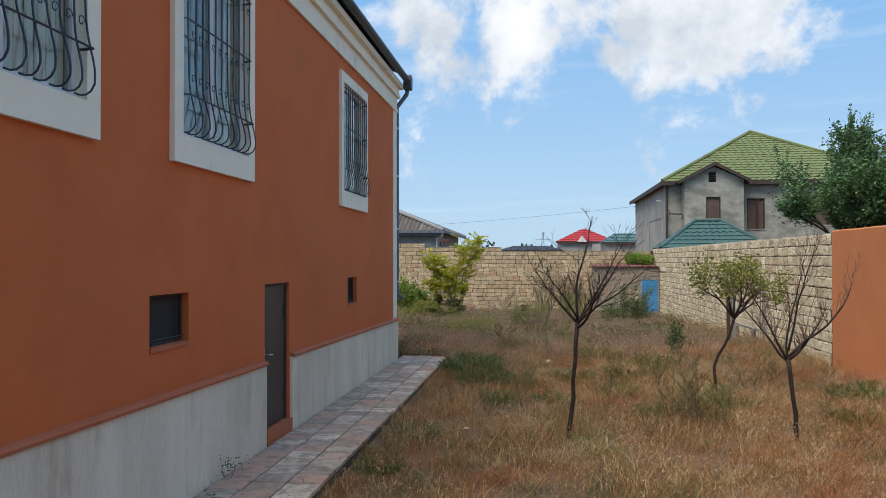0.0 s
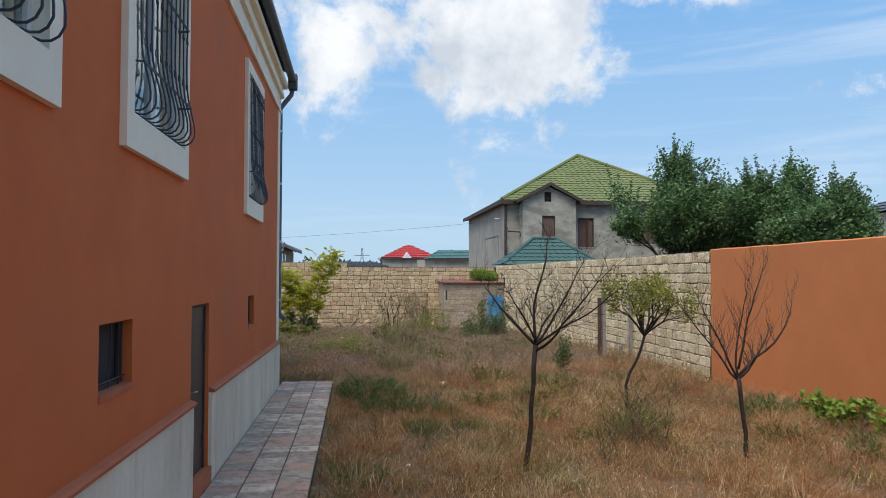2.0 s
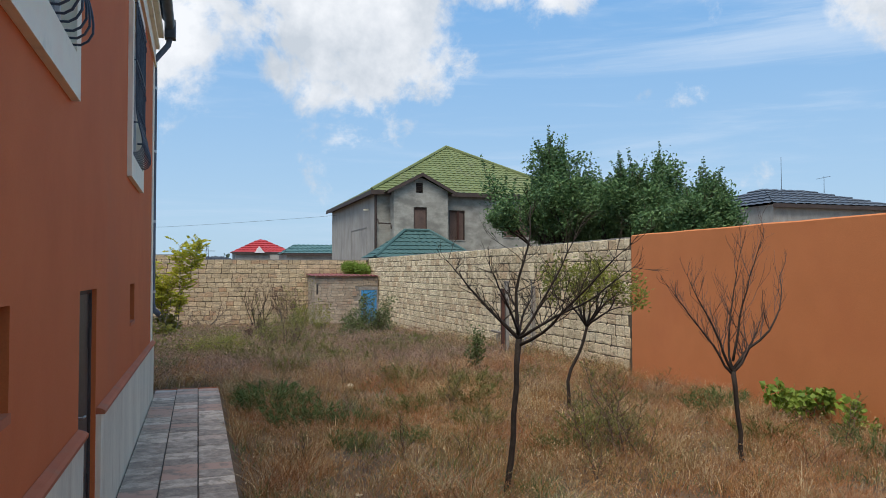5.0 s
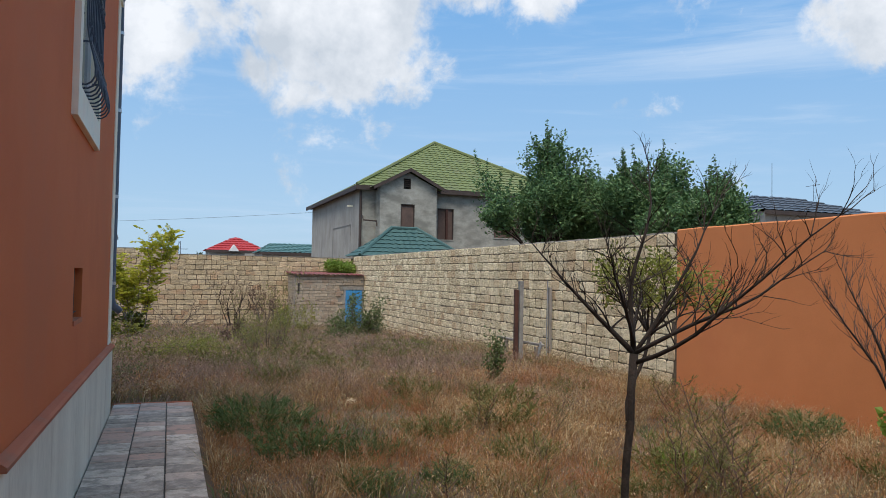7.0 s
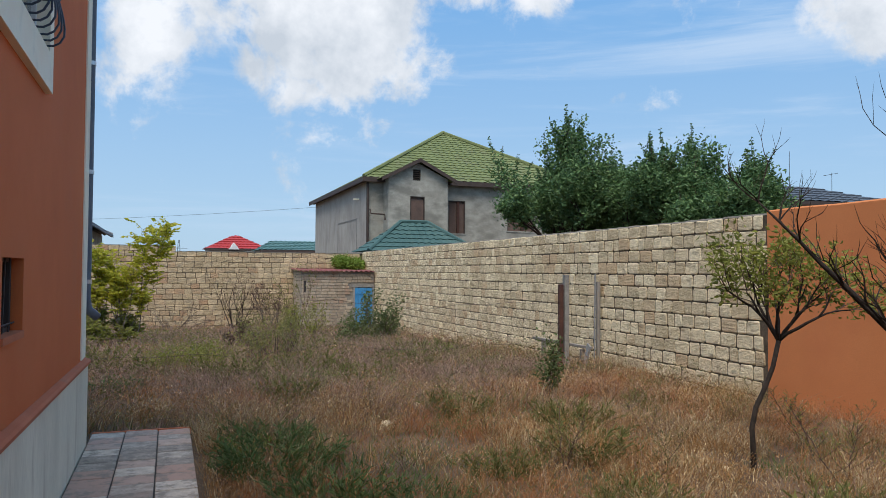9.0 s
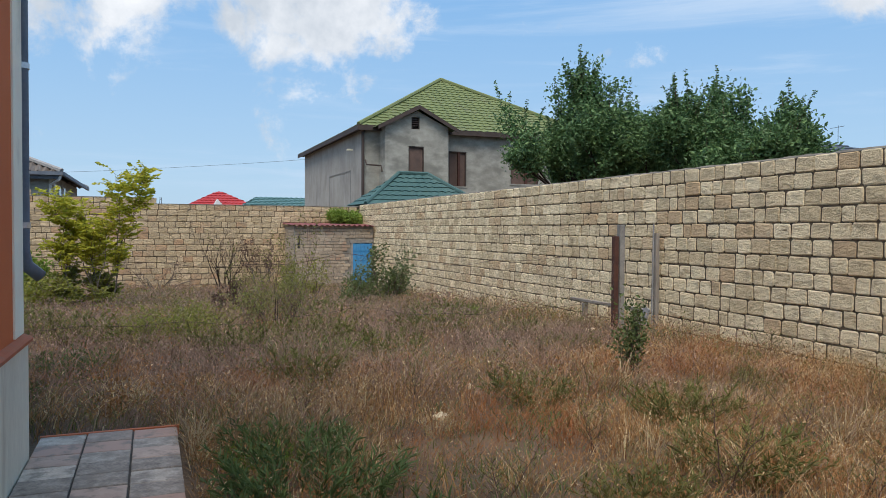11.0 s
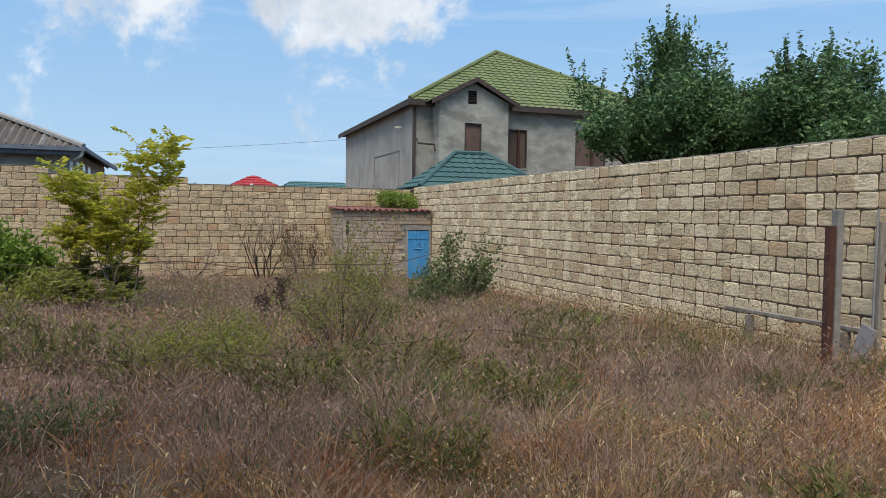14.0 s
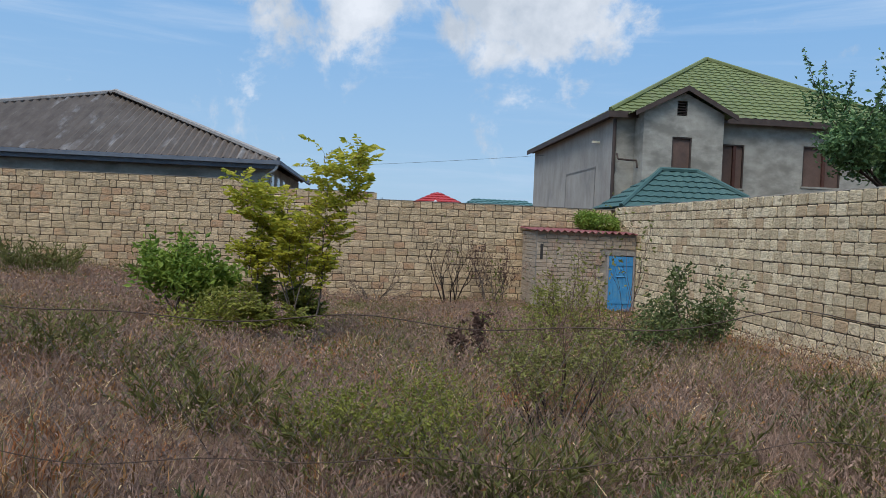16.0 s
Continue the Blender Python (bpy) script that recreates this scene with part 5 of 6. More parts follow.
bare_tree((0.35, 8.52, gz(0.35, 8.52)), 21, (0.11, -0.02, 1.38), [((0.16, -0.95, 0.30), 1.5, 0.017, 0.06), ((0.38, -0.75, 0.58), 1.25, 0.016, 0.0), ((0.55, -0.1, 0.85), 1.15, 0.015, 0.0),
                                                         ((-0.05, 0.1, 1.0), 1.25, 0.019, 0.0), ((-0.62, 0.15, 0.62), 0.95, 0.019, 0.0), ((-0.35, -0.45, 0.8), 0.8, 0.014, -0.05), ((0.4, 0.6, 0.6), 0.8, 0.014, 0.0)],
          "slender leafless fruit tree with dark forked limbs above dry grass")
bare_tree((2.97, 8.6, gz(2.97, 8.6)), 33, (-0.12, 0.0, 0.97), [((-0.40, 0.05, 0.9), 1.1, 0.016, 0.02), ((-0.82, 0.1, 0.62), 1.1, 0.014, 0.03), ((-0.10, 0.1, 1.0), 1.30, 0.014, 0.0), ((0.75, 0.0, 0.55), 0.60, 0.026, 0.0),
                                                               ((0.34, -0.1, 1.0), 1.30, 0.015, -0.10), ((0.80, -0.05, 0.85), 1.30, 0.018, -0.02)],
          "slender leafless fruit tree with upswept reddish twigs", upswept=0.9, base_r=0.029)


def leafy(at, seed, name, label, category, stems, length, radius, depth, leaf, leaf_size, leaf_mat, trunk_h=0.0, spread=0.6, lift=0.3, per_tip=3, bark="bark_grey", droop=0.0,
          bend_by=0.05, shrink=0.7, scatter=0.06, wide=0.5, start=0.15, tilt=0.45, kids=(2, 4), leaf_label="", group="", whips=0, whip_len=1.0, pinnate=False, trunk_top=None, trunk_bend=None):
    rng = random.Random(seed)
    t = plant(name, at, label, category, group)
    wood, twigs, leaves, tips = Soup(), Soup(), Soup(), []
    base = Vector((0, 0, -0.1))
    if trunk_h:
        top = Vector(trunk_top or (rng.uniform(-0.12, 0.12), rng.uniform(-0.12, 0.12), trunk_h))
        wood.tube([base, *trunk_bend, top] if trunk_bend else bend(base, top, rng, bend_by, 6), [radius * 1.5, radius * 1.3, radius * 1.2, radius * 1.15, radius * 1.1, radius * 1.1, radius * 1.1], 8)
        base = top
    for k in range(stems):
        a = 2 * math.pi * k / stems + rng.uniform(-0.4, 0.4)
        d = Vector((math.cos(a) * tilt, math.sin(a) * tilt, 1.0)) * rng.uniform(0.9, 1.1)
        p = base + Vector((math.cos(a), math.sin(a), 0)) * (start if not trunk_h else 0)
        grow(wood, twigs, p, d, length * rng.uniform(0.75, 1.15), radius, depth, rng, spread, droop, kids, lift, tips, shrink, 0.62, 4)
    # long upright shoots of the year, hung with drooping leaves
    high = sorted(tips, key=lambda tip: -(tip[0].z + 0.45 * rng.gauss(0, 1)))[:max(1, len(tips) // 4)]
    for _ in range(whips):
        p, d = rng.choice(high)
        d = Vector((d.x * 0.35 + rng.gauss(0, 0.16), d.y * 0.35 + rng.gauss(0, 0.16), 1.0)).normalized()
        length_w = whip_len * rng.uniform(0.35, 1.0)
        pts = [p]
        for _k in range(6):
            d = (d + Vector((rng.gauss(0, 0.07), rng.gauss(0, 0.07), 0))).normalized()
            pts.append(pts[-1] + d * length_w / 6)
        twigs.tube(pts, [0.012, 0.010, 0.009, 0.008, 0.006, 0.005, 0.003], 3, cap=False)
        for _k in range(int(length_w * 44)):
            f = rng.random() ** 0.8 * 5.99
            o = pts[int(f)].lerp(pts[int(f) + 1], f % 1.0)
            a = rng.uniform(0, 6.283)
            leaves.leaf(o, (math.cos(a), math.sin(a), rng.uniform(-0.9, 0.35)), leaf_size * rng.uniform(0.65, 1.1) * (1.1 - 0.08 * f), rng, wide)
    for p, d in tips:
        if pinnate:
            for q in range(per_tip):
                if rng.random() > leaf:
                    continue
                a = rng.uniform(0, 6.283)
                way = (Vector((math.cos(a), math.sin(a), rng.uniform(0.1, 1.2))) + d * 0.5).normalized()
                side = way.cross(Vector((0, 0, 1)))
                stalk, o, span = [p.copy()], p.copy(), leaf_size * rng.uniform(0.8, 1.3)
                for _k in range(5):
                    o = o + way * span / 5
                    way = (way + Vector((0, 0, -0.16))).normalized()
                    stalk.append(o.copy())
                    for sgn in (-1, 1):
                        leaves.leaf(o, side * sgn + way * 0.35 + Vector((0, 0, rng.uniform(-0.35, 0.05))), span * rng.uniform(0.30, 0.42), rng, wide)
                leaves.leaf(o, way, span * 0.4, rng, wide)
                twigs.tube(stalk, [0.003] * 6, 3, cap=False)
            continue
        for q in range(per_tip):
            if rng.random() < leaf:
                o = Vector((rng.gauss(0, scatter), rng.gauss(0, scatter), rng.gauss(0, scatter)))
                dd = d * 0.5 + Vector((rng.gauss(0, 0.7), rng.gauss(0, 0.7), rng.gauss(-0.1, 0.5)))
                leaves.leaf(p + o, dd, leaf_size * rng.uniform(0.6, 1.25), rng, wide)
    if wood.v:
        wood.make("woody_stem", bark, t, smooth=True)
    if twigs.v:
        tagged(twigs.make("twig_mass", "twig", t), kind="stuff")
    if leaves.v:
        tagged(leaves.make("foliage", leaf_mat, t, leaf_label), kind="stuff")
    return t


def at(x, y):
    return (x, y, gz(x, y))


leafy(at(2.80, 12.0), 5, "small_tree", "small crooked fruit tree with sparse yellow-green leaves in dry grass", "tree", 8, 0.40, 0.020, 4, 0.50, 0.062, "leaf_olive", trunk_h=1.12, spread=0.55,
      lift=0.22, per_tip=3, bark="bark", tilt=0.62, kids=(2, 3), group="young fruit trees in the dry yard", droop=0.15, trunk_top=(0.30, 0.0, 1.16),
      trunk_bend=[(0.0, 0.0, 0.18), (-0.015, 0.0, 0.38), (0.05, 0.02, 0.56), (0.16, 0.02, 0.74), (0.23, 0.0, 0.92)])
leafy(at(-3.45, 27.0), 9, "ailanthus_sapling", "tall yellow-green leafy sapling against the block wall", "tree", 5, 0.95, 0.016, 3, 0.55, 0.20, "leaf_yellow", spread=0.34, lift=0.65, per_tip=2,
      tilt=0.30, start=0.18, wide=0.5, kids=(2, 3), pinnate=True)
leafy(at(-3.5, 26.9), 10, "ailanthus_sapling", "low yellow-green shoots round the foot of the saplings", "shrub", 9, 0.42, 0.012, 3, 0.45, 0.17, "leaf_olive", spread=0.45, lift=0.35, per_tip=2,
      tilt=0.65, start=0.3, wide=0.5, kids=(2, 3), pinnate=True)
leafy(at(-3.1, 26.8), 12, "ailanthus_sapling", "slim yellow-green leafy sapling beside the bushier one", "tree", 2, 1.42, 0.02, 3, 0.7, 0.32, "leaf_yellow", spread=0.22, lift=0.8, per_tip=3,
      tilt=0.16, start=0.1, wide=0.5, kids=(2, 2), pinnate=True)
leafy(at(-5.3, 28.3), 15, "leafy_shrub", "dense green leafy shrub in front of the block wall", "shrub", 6, 0.60, 0.018, 3, 0.95, 0.13, "leaf_fresh", spread=0.45, lift=0.3, per_tip=6, scatter=0.11, tilt=0.3)
leafy(at(-4.6, 26.8), 17, "leafy_shrub", "low yellow-green leafy shrub beside the sapling", "shrub", 4, 0.36, 0.014, 3, 0.6, 0.09, "leaf_olive", spread=0.7, lift=0.1, per_tip=4, scatter=0.14, tilt=0.8)
leafy(at(-0.30, 21.3), 19, "thorn_bush", "tangled half-bare bush with small olive leaves", "shrub", 15, 0.46, 0.009, 5, 0.30, 0.042, "leaf_shrub", spread=0.75, lift=0.22, per_tip=1, kids=(2, 3), bark="bark", tilt=0.65, scatter=0.05)
leafy(at(-0.1, 21.9), 27, "thorn_bush", "tangled half-bare bush with small olive leaves and bare tall twigs", "shrub", 7, 0.72, 0.010, 4, 0.22, 0.045, "leaf_shrub", spread=0.45, lift=0.4, per_tip=2, kids=(2, 3), bark="bark", tilt=0.4, scatter=0.04)
leafy(at(-1.9, 20.4), 20, "thorn_bush", "low spreading bush with small yellowish leaves", "shrub", 18, 0.36, 0.007, 4, 0.45, 0.036, "leaf_olive", spread=0.8, lift=0.12, per_tip=3, kids=(2, 3), tilt=1.0, scatter=0.06)
leafy(at(3.0, 26.5), 23, "rose_bush", "sprawling dull-green rose bush in front of the blue door", "shrub", 9, 0.46, 0.012, 3, 0.55, 0.08, "leaf_rose", spread=0.7, lift=0.15, per_tip=4, tilt=0.9, scatter=0.08)
leafy(at(3.35, 26.5), 24, "rose_bush", "tall leggy dull-green rose shoots", "shrub", 4, 0.78, 0.012, 3, 0.45, 0.09, "leaf_rose", spread=0.35, lift=0.5, per_tip=3, tilt=0.35, scatter=0.07)
leafy(at(2.86, 15.85), 25, "climbing_bush", "narrow upright green bush growing in dry grass", "shrub", 6, 0.40, 0.008, 2, 0.7, 0.06, "leaf_rose", spread=0.07, lift=1.2, per_tip=5, kids=(2, 3), tilt=0.02, scatter=0.05, start=0.06)
leafy(at(5.35, 9.95), 29, "grape_vine", "young grape vine with broad bright green leaves by the orange wall", "vine", 4, 0.27, 0.012, 3, 0.6, 0.085, "leaf_fresh", spread=0.8, lift=0.1, per_tip=4, tilt=0.9, scatter=0.06, wide=0.95)
leafy(at(5.42, 7.9), 30, "grape_vine", "young grape vine with yellowing broad leaves by the orange wall", "vine", 2, 0.17, 0.012, 2, 0.8, 0.12, "leaf_yellow", spread=0.8, lift=0.1, per_tip=4, tilt=0.9, scatter=0.06, wide=0.95)
g0 = gz(5.30, 8.90)
simple("garden_stake", (5.30, 8.90, g0), boxes((5.28, 5.32, 8.88, 8.92, g0 - 0.1, g0 + 0.42), bevel=0.004), "straw_pale", "short pale wooden stake beside the young vine", "stake", "shaft")
leafy(at(0.35, 36.9), 31, "dead_shrub", "bare dark dead shrub against the block wall", "shrub", 7, 0.95, 0.022, 4, 0.0, 0.05, "leaf_rose", spread=0.45, lift=0.4, tilt=0.4, kids=(2, 3), bark="bark")
leafy(at(1.6, 36.9), 32, "dead_shrub", "bare reddish-brown shrub with withered leaves", "shrub", 7, 0.80, 0.018, 3, 0.25, 0.07, "twig", spread=0.5, lift=0.4, tilt=0.5)
leafy(at(-1.9, 36.6), 34, "dead_shrub", "bare grey spreading shrub against the block wall", "shrub", 9, 0.70, 0.016, 3, 0.0, 0.05, "leaf_rose", spread=0.7, lift=0.1, tilt=0.9)
leafy(at(1.2, 27.3), 36, "thorn_bush", "half-bare bush with yellow-green leaf tips", "shrub", 8, 0.60, 0.012, 3, 0.5, 0.06, "leaf_olive", spread=0.5, lift=0.35, per_tip=3, tilt=0.5, scatter=0.06)
leafy(at(-0.62, 24.8), 44, "dead_shrub", "small withered shrub with red-brown leaves", "shrub", 2, 0.34, 0.010, 3, 0.8, 0.08, "twig", spread=0.2, lift=0.9, per_tip=3, tilt=0.08, kids=(2, 3))
leafy(at(-2.2, 16.3), 45, "dead_shrub", "tangle of rusty brown dead weed beyond the path", "shrub", 12, 0.13, 0.005, 3, 0.4, 0.05, "straw", spread=0.9, lift=0.0, per_tip=2, tilt=1.2, kids=(2, 3))
leafy((-2.84, 6.15, path_z(6.15) + 0.08), 46, "path_weed", "small reddish weed sprouting beside the plinth", "weed", 2, 0.08, 0.003, 2, 0.4, 0.025, "leaf_rose", spread=0.5, lift=0.5, tilt=0.4, kids=(2, 3), start=0.02)
leafy((-2.30, 4.75, path_z(4.75) + 0.08), 47, "path_weed", "thin dark weed stalk growing through the tiles", "weed", 2, 0.15, 0.004, 2, 0.7, 0.03, "leaf_rose", spread=0.3, lift=0.9, tilt=0.1, kids=(1, 2), start=0.01)
# ivy tuft over the corner of the wall
leafy((4.85, 37.2, 1.80), 38, "creeper", "green creeper spilling over the block wall onto the shed roof", "creeper", 8, 0.28, 0.010, 3, 0.8, 0.11, "leaf_fresh", spread=0.7, lift=0.15, per_tip=5, tilt=0.75, scatter=0.09)
# the big trees behind the wall
for x, y, h, seed, stems in ((14.6, 35.6, 2.2, 41, 10), (16.8, 32.4, 2.0, 42, 10), (17.4, 28.6, 1.85, 43, 8)):
    leafy((x, y, -0.6), seed, "mulberry_tree", "broad dark-green leafy tree rising behind the block wall", "tree", stems, h, 0.10, 4, 0.92, 0.175, "leaf_tree", trunk_h=2.1, spread=0.60, lift=0.36, per_tip=10, whips=105, whip_len=1.5,
          scatter=0.21, tilt=0.72, shrink=0.66, bark="bark", kids=(3, 4), leaf_label="dense dark green foliage", group="trees behind the wall")


# feathery low plants, repeats of one build
def feathery(seed, mat, n=150, h=0.5, r=0.45, width=0.006):
    rng = random.Random(seed)
    sp = Soup()
    for k in range(n):
        a, rad = rng.uniform(0, 6.283), r * 0.7 * math.sqrt(rng.random())
        p = Vector((math.cos(a) * rad, math.sin(a) * rad, 0))
        d = Vector((math.cos(a) * rng.uniform(0.1, 1.1), math.sin(a) * rng.uniform(0.1, 1.1), 1.0)).normalized()
        L = h * rng.uniform(0.5, 1.1)
        prev = p
        for q in range(4):
            nxt = prev + (d + Vector((rng.gauss(0, 0.15), rng.gauss(0, 0.15), -0.12 * q))) * L / 4
            sp.leaf(prev, nxt - prev, (nxt - prev).length * 1.1, rng, width / (L / 4) * 2)
            for s in range(6):
                dd = (nxt - prev).normalized() * 0.6 + Vector((rng.gauss(0, 0.6), rng.gauss(0, 0.6), rng.gauss(0.2, 0.3)))
                sp.leaf(prev.lerp(nxt, rng.random()), dd, L * rng.uniform(0.10, 0.26), rng, 0.07)
            prev = nxt
    return sp


def scatter_plants(name, label, category, mat, seed, spots, h, r, n=260):
    src = []
    for k in range(2):
        t = plant(name, (0, 0, 0), label, category, name + " clumps")
        feathery(seed + k, mat, n, h, r).make("foliage", mat, t)
        src.append(t)
    rng = random.Random(seed)
    for i, (x, y, s) in enumerate(spots):
        m = pose(x, y, gz(x, y) - 0.02, 0, 0, rng.uniform(0, 360)) @ Matrix.Diagonal((s, s, s * rng.uniform(0.85, 1.1), 1))
        if i < 2:
            src[i].matrix_basis = m
        else:
            c = copy_thing(src[i % 2], m)
            c.matrix_basis = m


scatter_plants("feathery_weed", "low feathery dark green weed clump among dry grass", "weed", "feather", 50,
               [(-1.25, 13.4, 1.0), (-0.95, 12.3, 0.9), (-0.35, 11.9, 0.55), (-0.6, 10.8, 0.5), (0.15, 10.9, 0.45), (-1.45, 8.3, 0.5), (-1.2, 14.3, 0.8), (-3.5, 16.6, 0.75), (2.2, 9.6, 0.5), (4.7, 11.3, 0.75),
                (5.1, 11.6, 0.7), (-3.0, 18.4, 0.8), (4.6, 8.6, 0.7), (4.85, 18.4, 0.6), (5.0, 18.2, 0.5), (-0.2, 18.9, 0.8), (-1.6, 6.9, 0.45)], 0.45, 0.62, 130)
scatter_plants("fern_like_weed", "spreading yellow-green feathery weed clump", "weed", "olive", 60,
               [(3.3, 22.3, 1.2), (3.6, 22.8, 0.9), (1.7, 9.9, 0.6), (2.4, 10.6, 0.7), (1.15, 11.4, 0.6), (0.6, 12.6, 0.6), (0.9, 18.6, 0.9), (-0.6, 17.0, 0.8), (1.2, 15.2, 0.8), (2.2, 14.2, 0.8),
                (-1.0, 19.6, 1.1), (0.2, 20.1, 1.1), (3.9, 15.0, 0.6), (4.6, 16.2, 0.6), (-2.2, 20.4, 1.2), (-3.4, 21.6, 1.2), (1.9, 19.9, 1.0), (5.0, 20.4, 0.6), (-4.6, 23.6, 1.3), (0.9, 24.0, 1.2), (4.0, 9.4, 0.7),
                (-2.0, 7.6, 0.3), (1.6, 12.9, 0.9), (3.4, 18.0, 0.7), (2.5, 20.9, 0.9), (-6.0, 24.5, 1.4), (-8.5, 26.0, 1.5), (-11.0, 28.5, 1.8), (-10.0, 33.5, 1.9), (-12.6, 34.5, 2.0), (-7.2, 34.8, 1.8)], 0.5, 0.6, 90)


scatter_plants("green_weed", "bright fresh green low weed clump", "weed", "leaf_fresh", 66, [(3.3, 22.3, 1.1), (3.6, 22.8, 0.9), (2.35, 10.4, 0.6), (4.75, 18.3, 0.5), (0.3, 19.1, 0.8), (-1.35, 14.1, 0.6)], 0.42, 0.5, 70)


def rubble(x, y, sz, seed):
    rng = random.Random(seed)
    t = plant("rubble_piece", (x, y, gz(x, y)), "pale chip of limestone rubble lying in the grass", "stone", "rubble in the yard")
    bm = bmesh.new()
    bmesh.ops.create_icosphere(bm, subdivisions=1, radius=sz)
    for v in bm.verts:
        v.co = Vector((v.co.x * rng.uniform(0.9, 1.5), v.co.y * rng.uniform(0.6, 1.1), v.co.z * rng.uniform(0.4, 0.8) + sz * 0.4))
    part("chip", bm, "stone_far", t)


for i, (x, y, sz) in enumerate(((-1.55, 6.9, 0.04), (-0.9, 8.9, 0.03), (0.2, 14.9, 0.07), (0.9, 15.9, 0.05), (4.4, 9.6, 0.06), (4.9, 19.9, 0.08), (2.6, 12.1, 0.04))):
    rubble(x, y, sz, 300 + i)

# ---------------- grass ----------------
def blades(name, mat, label, count, seed, region, height, width, lean, clump=0.0, clump_r=0.12, keep=None, curl=0.5):
    rng = np.random.default_rng(seed)
    x0, x1, y0, y1 = region
    if clump:
        nc = int(count / clump)
        cx, cy = rng.uniform(x0, x1, nc), rng.uniform(y0, y1, nc)
        if keep is not None:
            k = keep(cx, cy, rng)
            cx, cy = cx[k], cy[k]
        idx = np.repeat(np.arange(len(cx)), int(clump))
        ang, rad = rng.uniform(0, 2 * np.pi, len(idx)), clump_r * np.sqrt(rng.random(len(idx)))
        x, y = cx[idx] + np.cos(ang) * rad, cy[idx] + np.sin(ang) * rad
        out = np.stack([np.cos(ang), np.sin(ang)], 1) * (rad / clump_r)[:, None]
        scale = rng.uniform(0.6, 1.3, len(cx))[idx]
    else:
        x, y = rng.uniform(x0, x1, count), rng.uniform(y0, y1, count)
        if keep is not None:
            k = keep(x, y, rng)
            x, y = x[k], y[k]
        out, scale = np.zeros((len(x), 2)), np.ones(len(x))
    ok = ~((x < -1.87) & (y < 15.34) & (x > -3.3)) & ~((x < -2.85) & (y < 14.86)) & (x < WX - 0.03) & (y < WY - 0.05) & ~((x > SX0 - 0.05) & (y > SY - 0.05))
    x, y, out, scale = x[ok], y[ok], out[ok], scale[ok]
    n = len(x)
    gx_, gy_ = np.round(x * 2).astype(int), np.round(y * 2).astype(int)
    cache = {}
    z = np.empty(n)
    for key in set(zip(gx_.tolist(), gy_.tolist())):
        cache[key] = gz(key[0] / 2, key[1] / 2)
    z = np.array([cache[k] for k in zip(gx_.tolist(), gy_.tolist())]) - 0.03
    far = np.clip((y - 14) / 12, 0, 1)
    h = height * scale * rng.uniform(0.45, 1.25, n) * (0.75 + 0.5 * np.sin(x * 1.7 + 1.3 * np.sin(y * 0.9)) ** 2)
    h *= np.clip(1 - (y - 23) / 18, 0.42, 1.0)
    w = width * rng.uniform(0.6, 1.4, n) * (1 + 1.4 * far)
    a = rng.uniform(0, 2 * np.pi, n)
    side = np.stack([np.cos(a), np.sin(a), np.zeros(n)], 1) * w[:, None] / 2
    tilt = np.concatenate([(out * 0.8 + rng.normal(0, 1, (n, 2)) * lean + np.array([0.10, -0.04])), np.zeros((n, 1))], 1)
    p0 = np.stack([x, y, z], 1)
    up = np.zeros((n, 3))
    up[:, 2] = 1
    p1 = p0 + (up * 0.55 + tilt * 0.35) * h[:, None]
    bendv = tilt * (1 + curl) + rng.normal(0, 0.25, (n, 3)) * np.array([1, 1, 0.5])
    p2 = p0 + (up * 0.95 + bendv * 0.7) * h[:, None]
    verts = np.stack([p0 - side, p0 + side, p1 - side * 0.8, p1 + side * 0.8, p2], 1).reshape(-1, 3)
    base = np.arange(n) * 5
    quad = np.stack([base, base + 1, base + 3, base + 2], 1)
    tri = np.stack([base + 2, base + 3, base + 4], 1)
    loops = np.concatenate([quad, tri], 1).reshape(-1)
    starts = np.stack([np.arange(n) * 7, np.arange(n) * 7 + 4], 1).reshape(-1)
    me = bpy.data.meshes.new(name)
    me.vertices.add(len(verts))
    me.vertices.foreach_set("co", verts.astype(np.float32).reshape(-1))
    me.loops.add(len(loops))
    me.loops.foreach_set("vertex_index", loops.astype(np.int32))
    me.polygons.add(len(starts))
    me.polygons.foreach_set("loop_start", starts.astype(np.int32))
    me.update(calc_edges=True)
    me.materials.append(M[mat])
    ob = new(name, me)
    return tagged(ob, label, "grass", kind="stuff")


def patch(x, y, s, phase):
    return np.sin(x * s + phase + 1.7 * np.sin(y * s * 0.7 + phase)) * np.cos(y * s * 0.9 - phase + 1.1 * np.sin(x * s * 0.6))


def straw_keep(x, y, rng):
    dens = np.where(y < 17, 1.0, 0.42) + 0.5 * ((x > 4.0) & (y < 26))
    return rng.random(len(x)) < dens * (0.62 + 0.35 * patch(x, y, 1.1, 0.4) + 0.45 * patch(x, y, 4.3, 1.0))


def grey_keep(x, y, rng):
    dens = np.clip((y - 11) / 6, 0.10, 1.0) * np.where(x > 4.6, 0.35, 1)
    return rng.random(len(x)) < dens * (0.62 + 0.4 * patch(x, y, 0.9, 2.0) + 0.4 * patch(x, y, 3.7, 2.5))


def olive_keep(x, y, rng):
    return rng.random(len(x)) < np.clip(0.25 + 0.75 * patch(x, y, 0.8, 4.0), 0.03, 1)


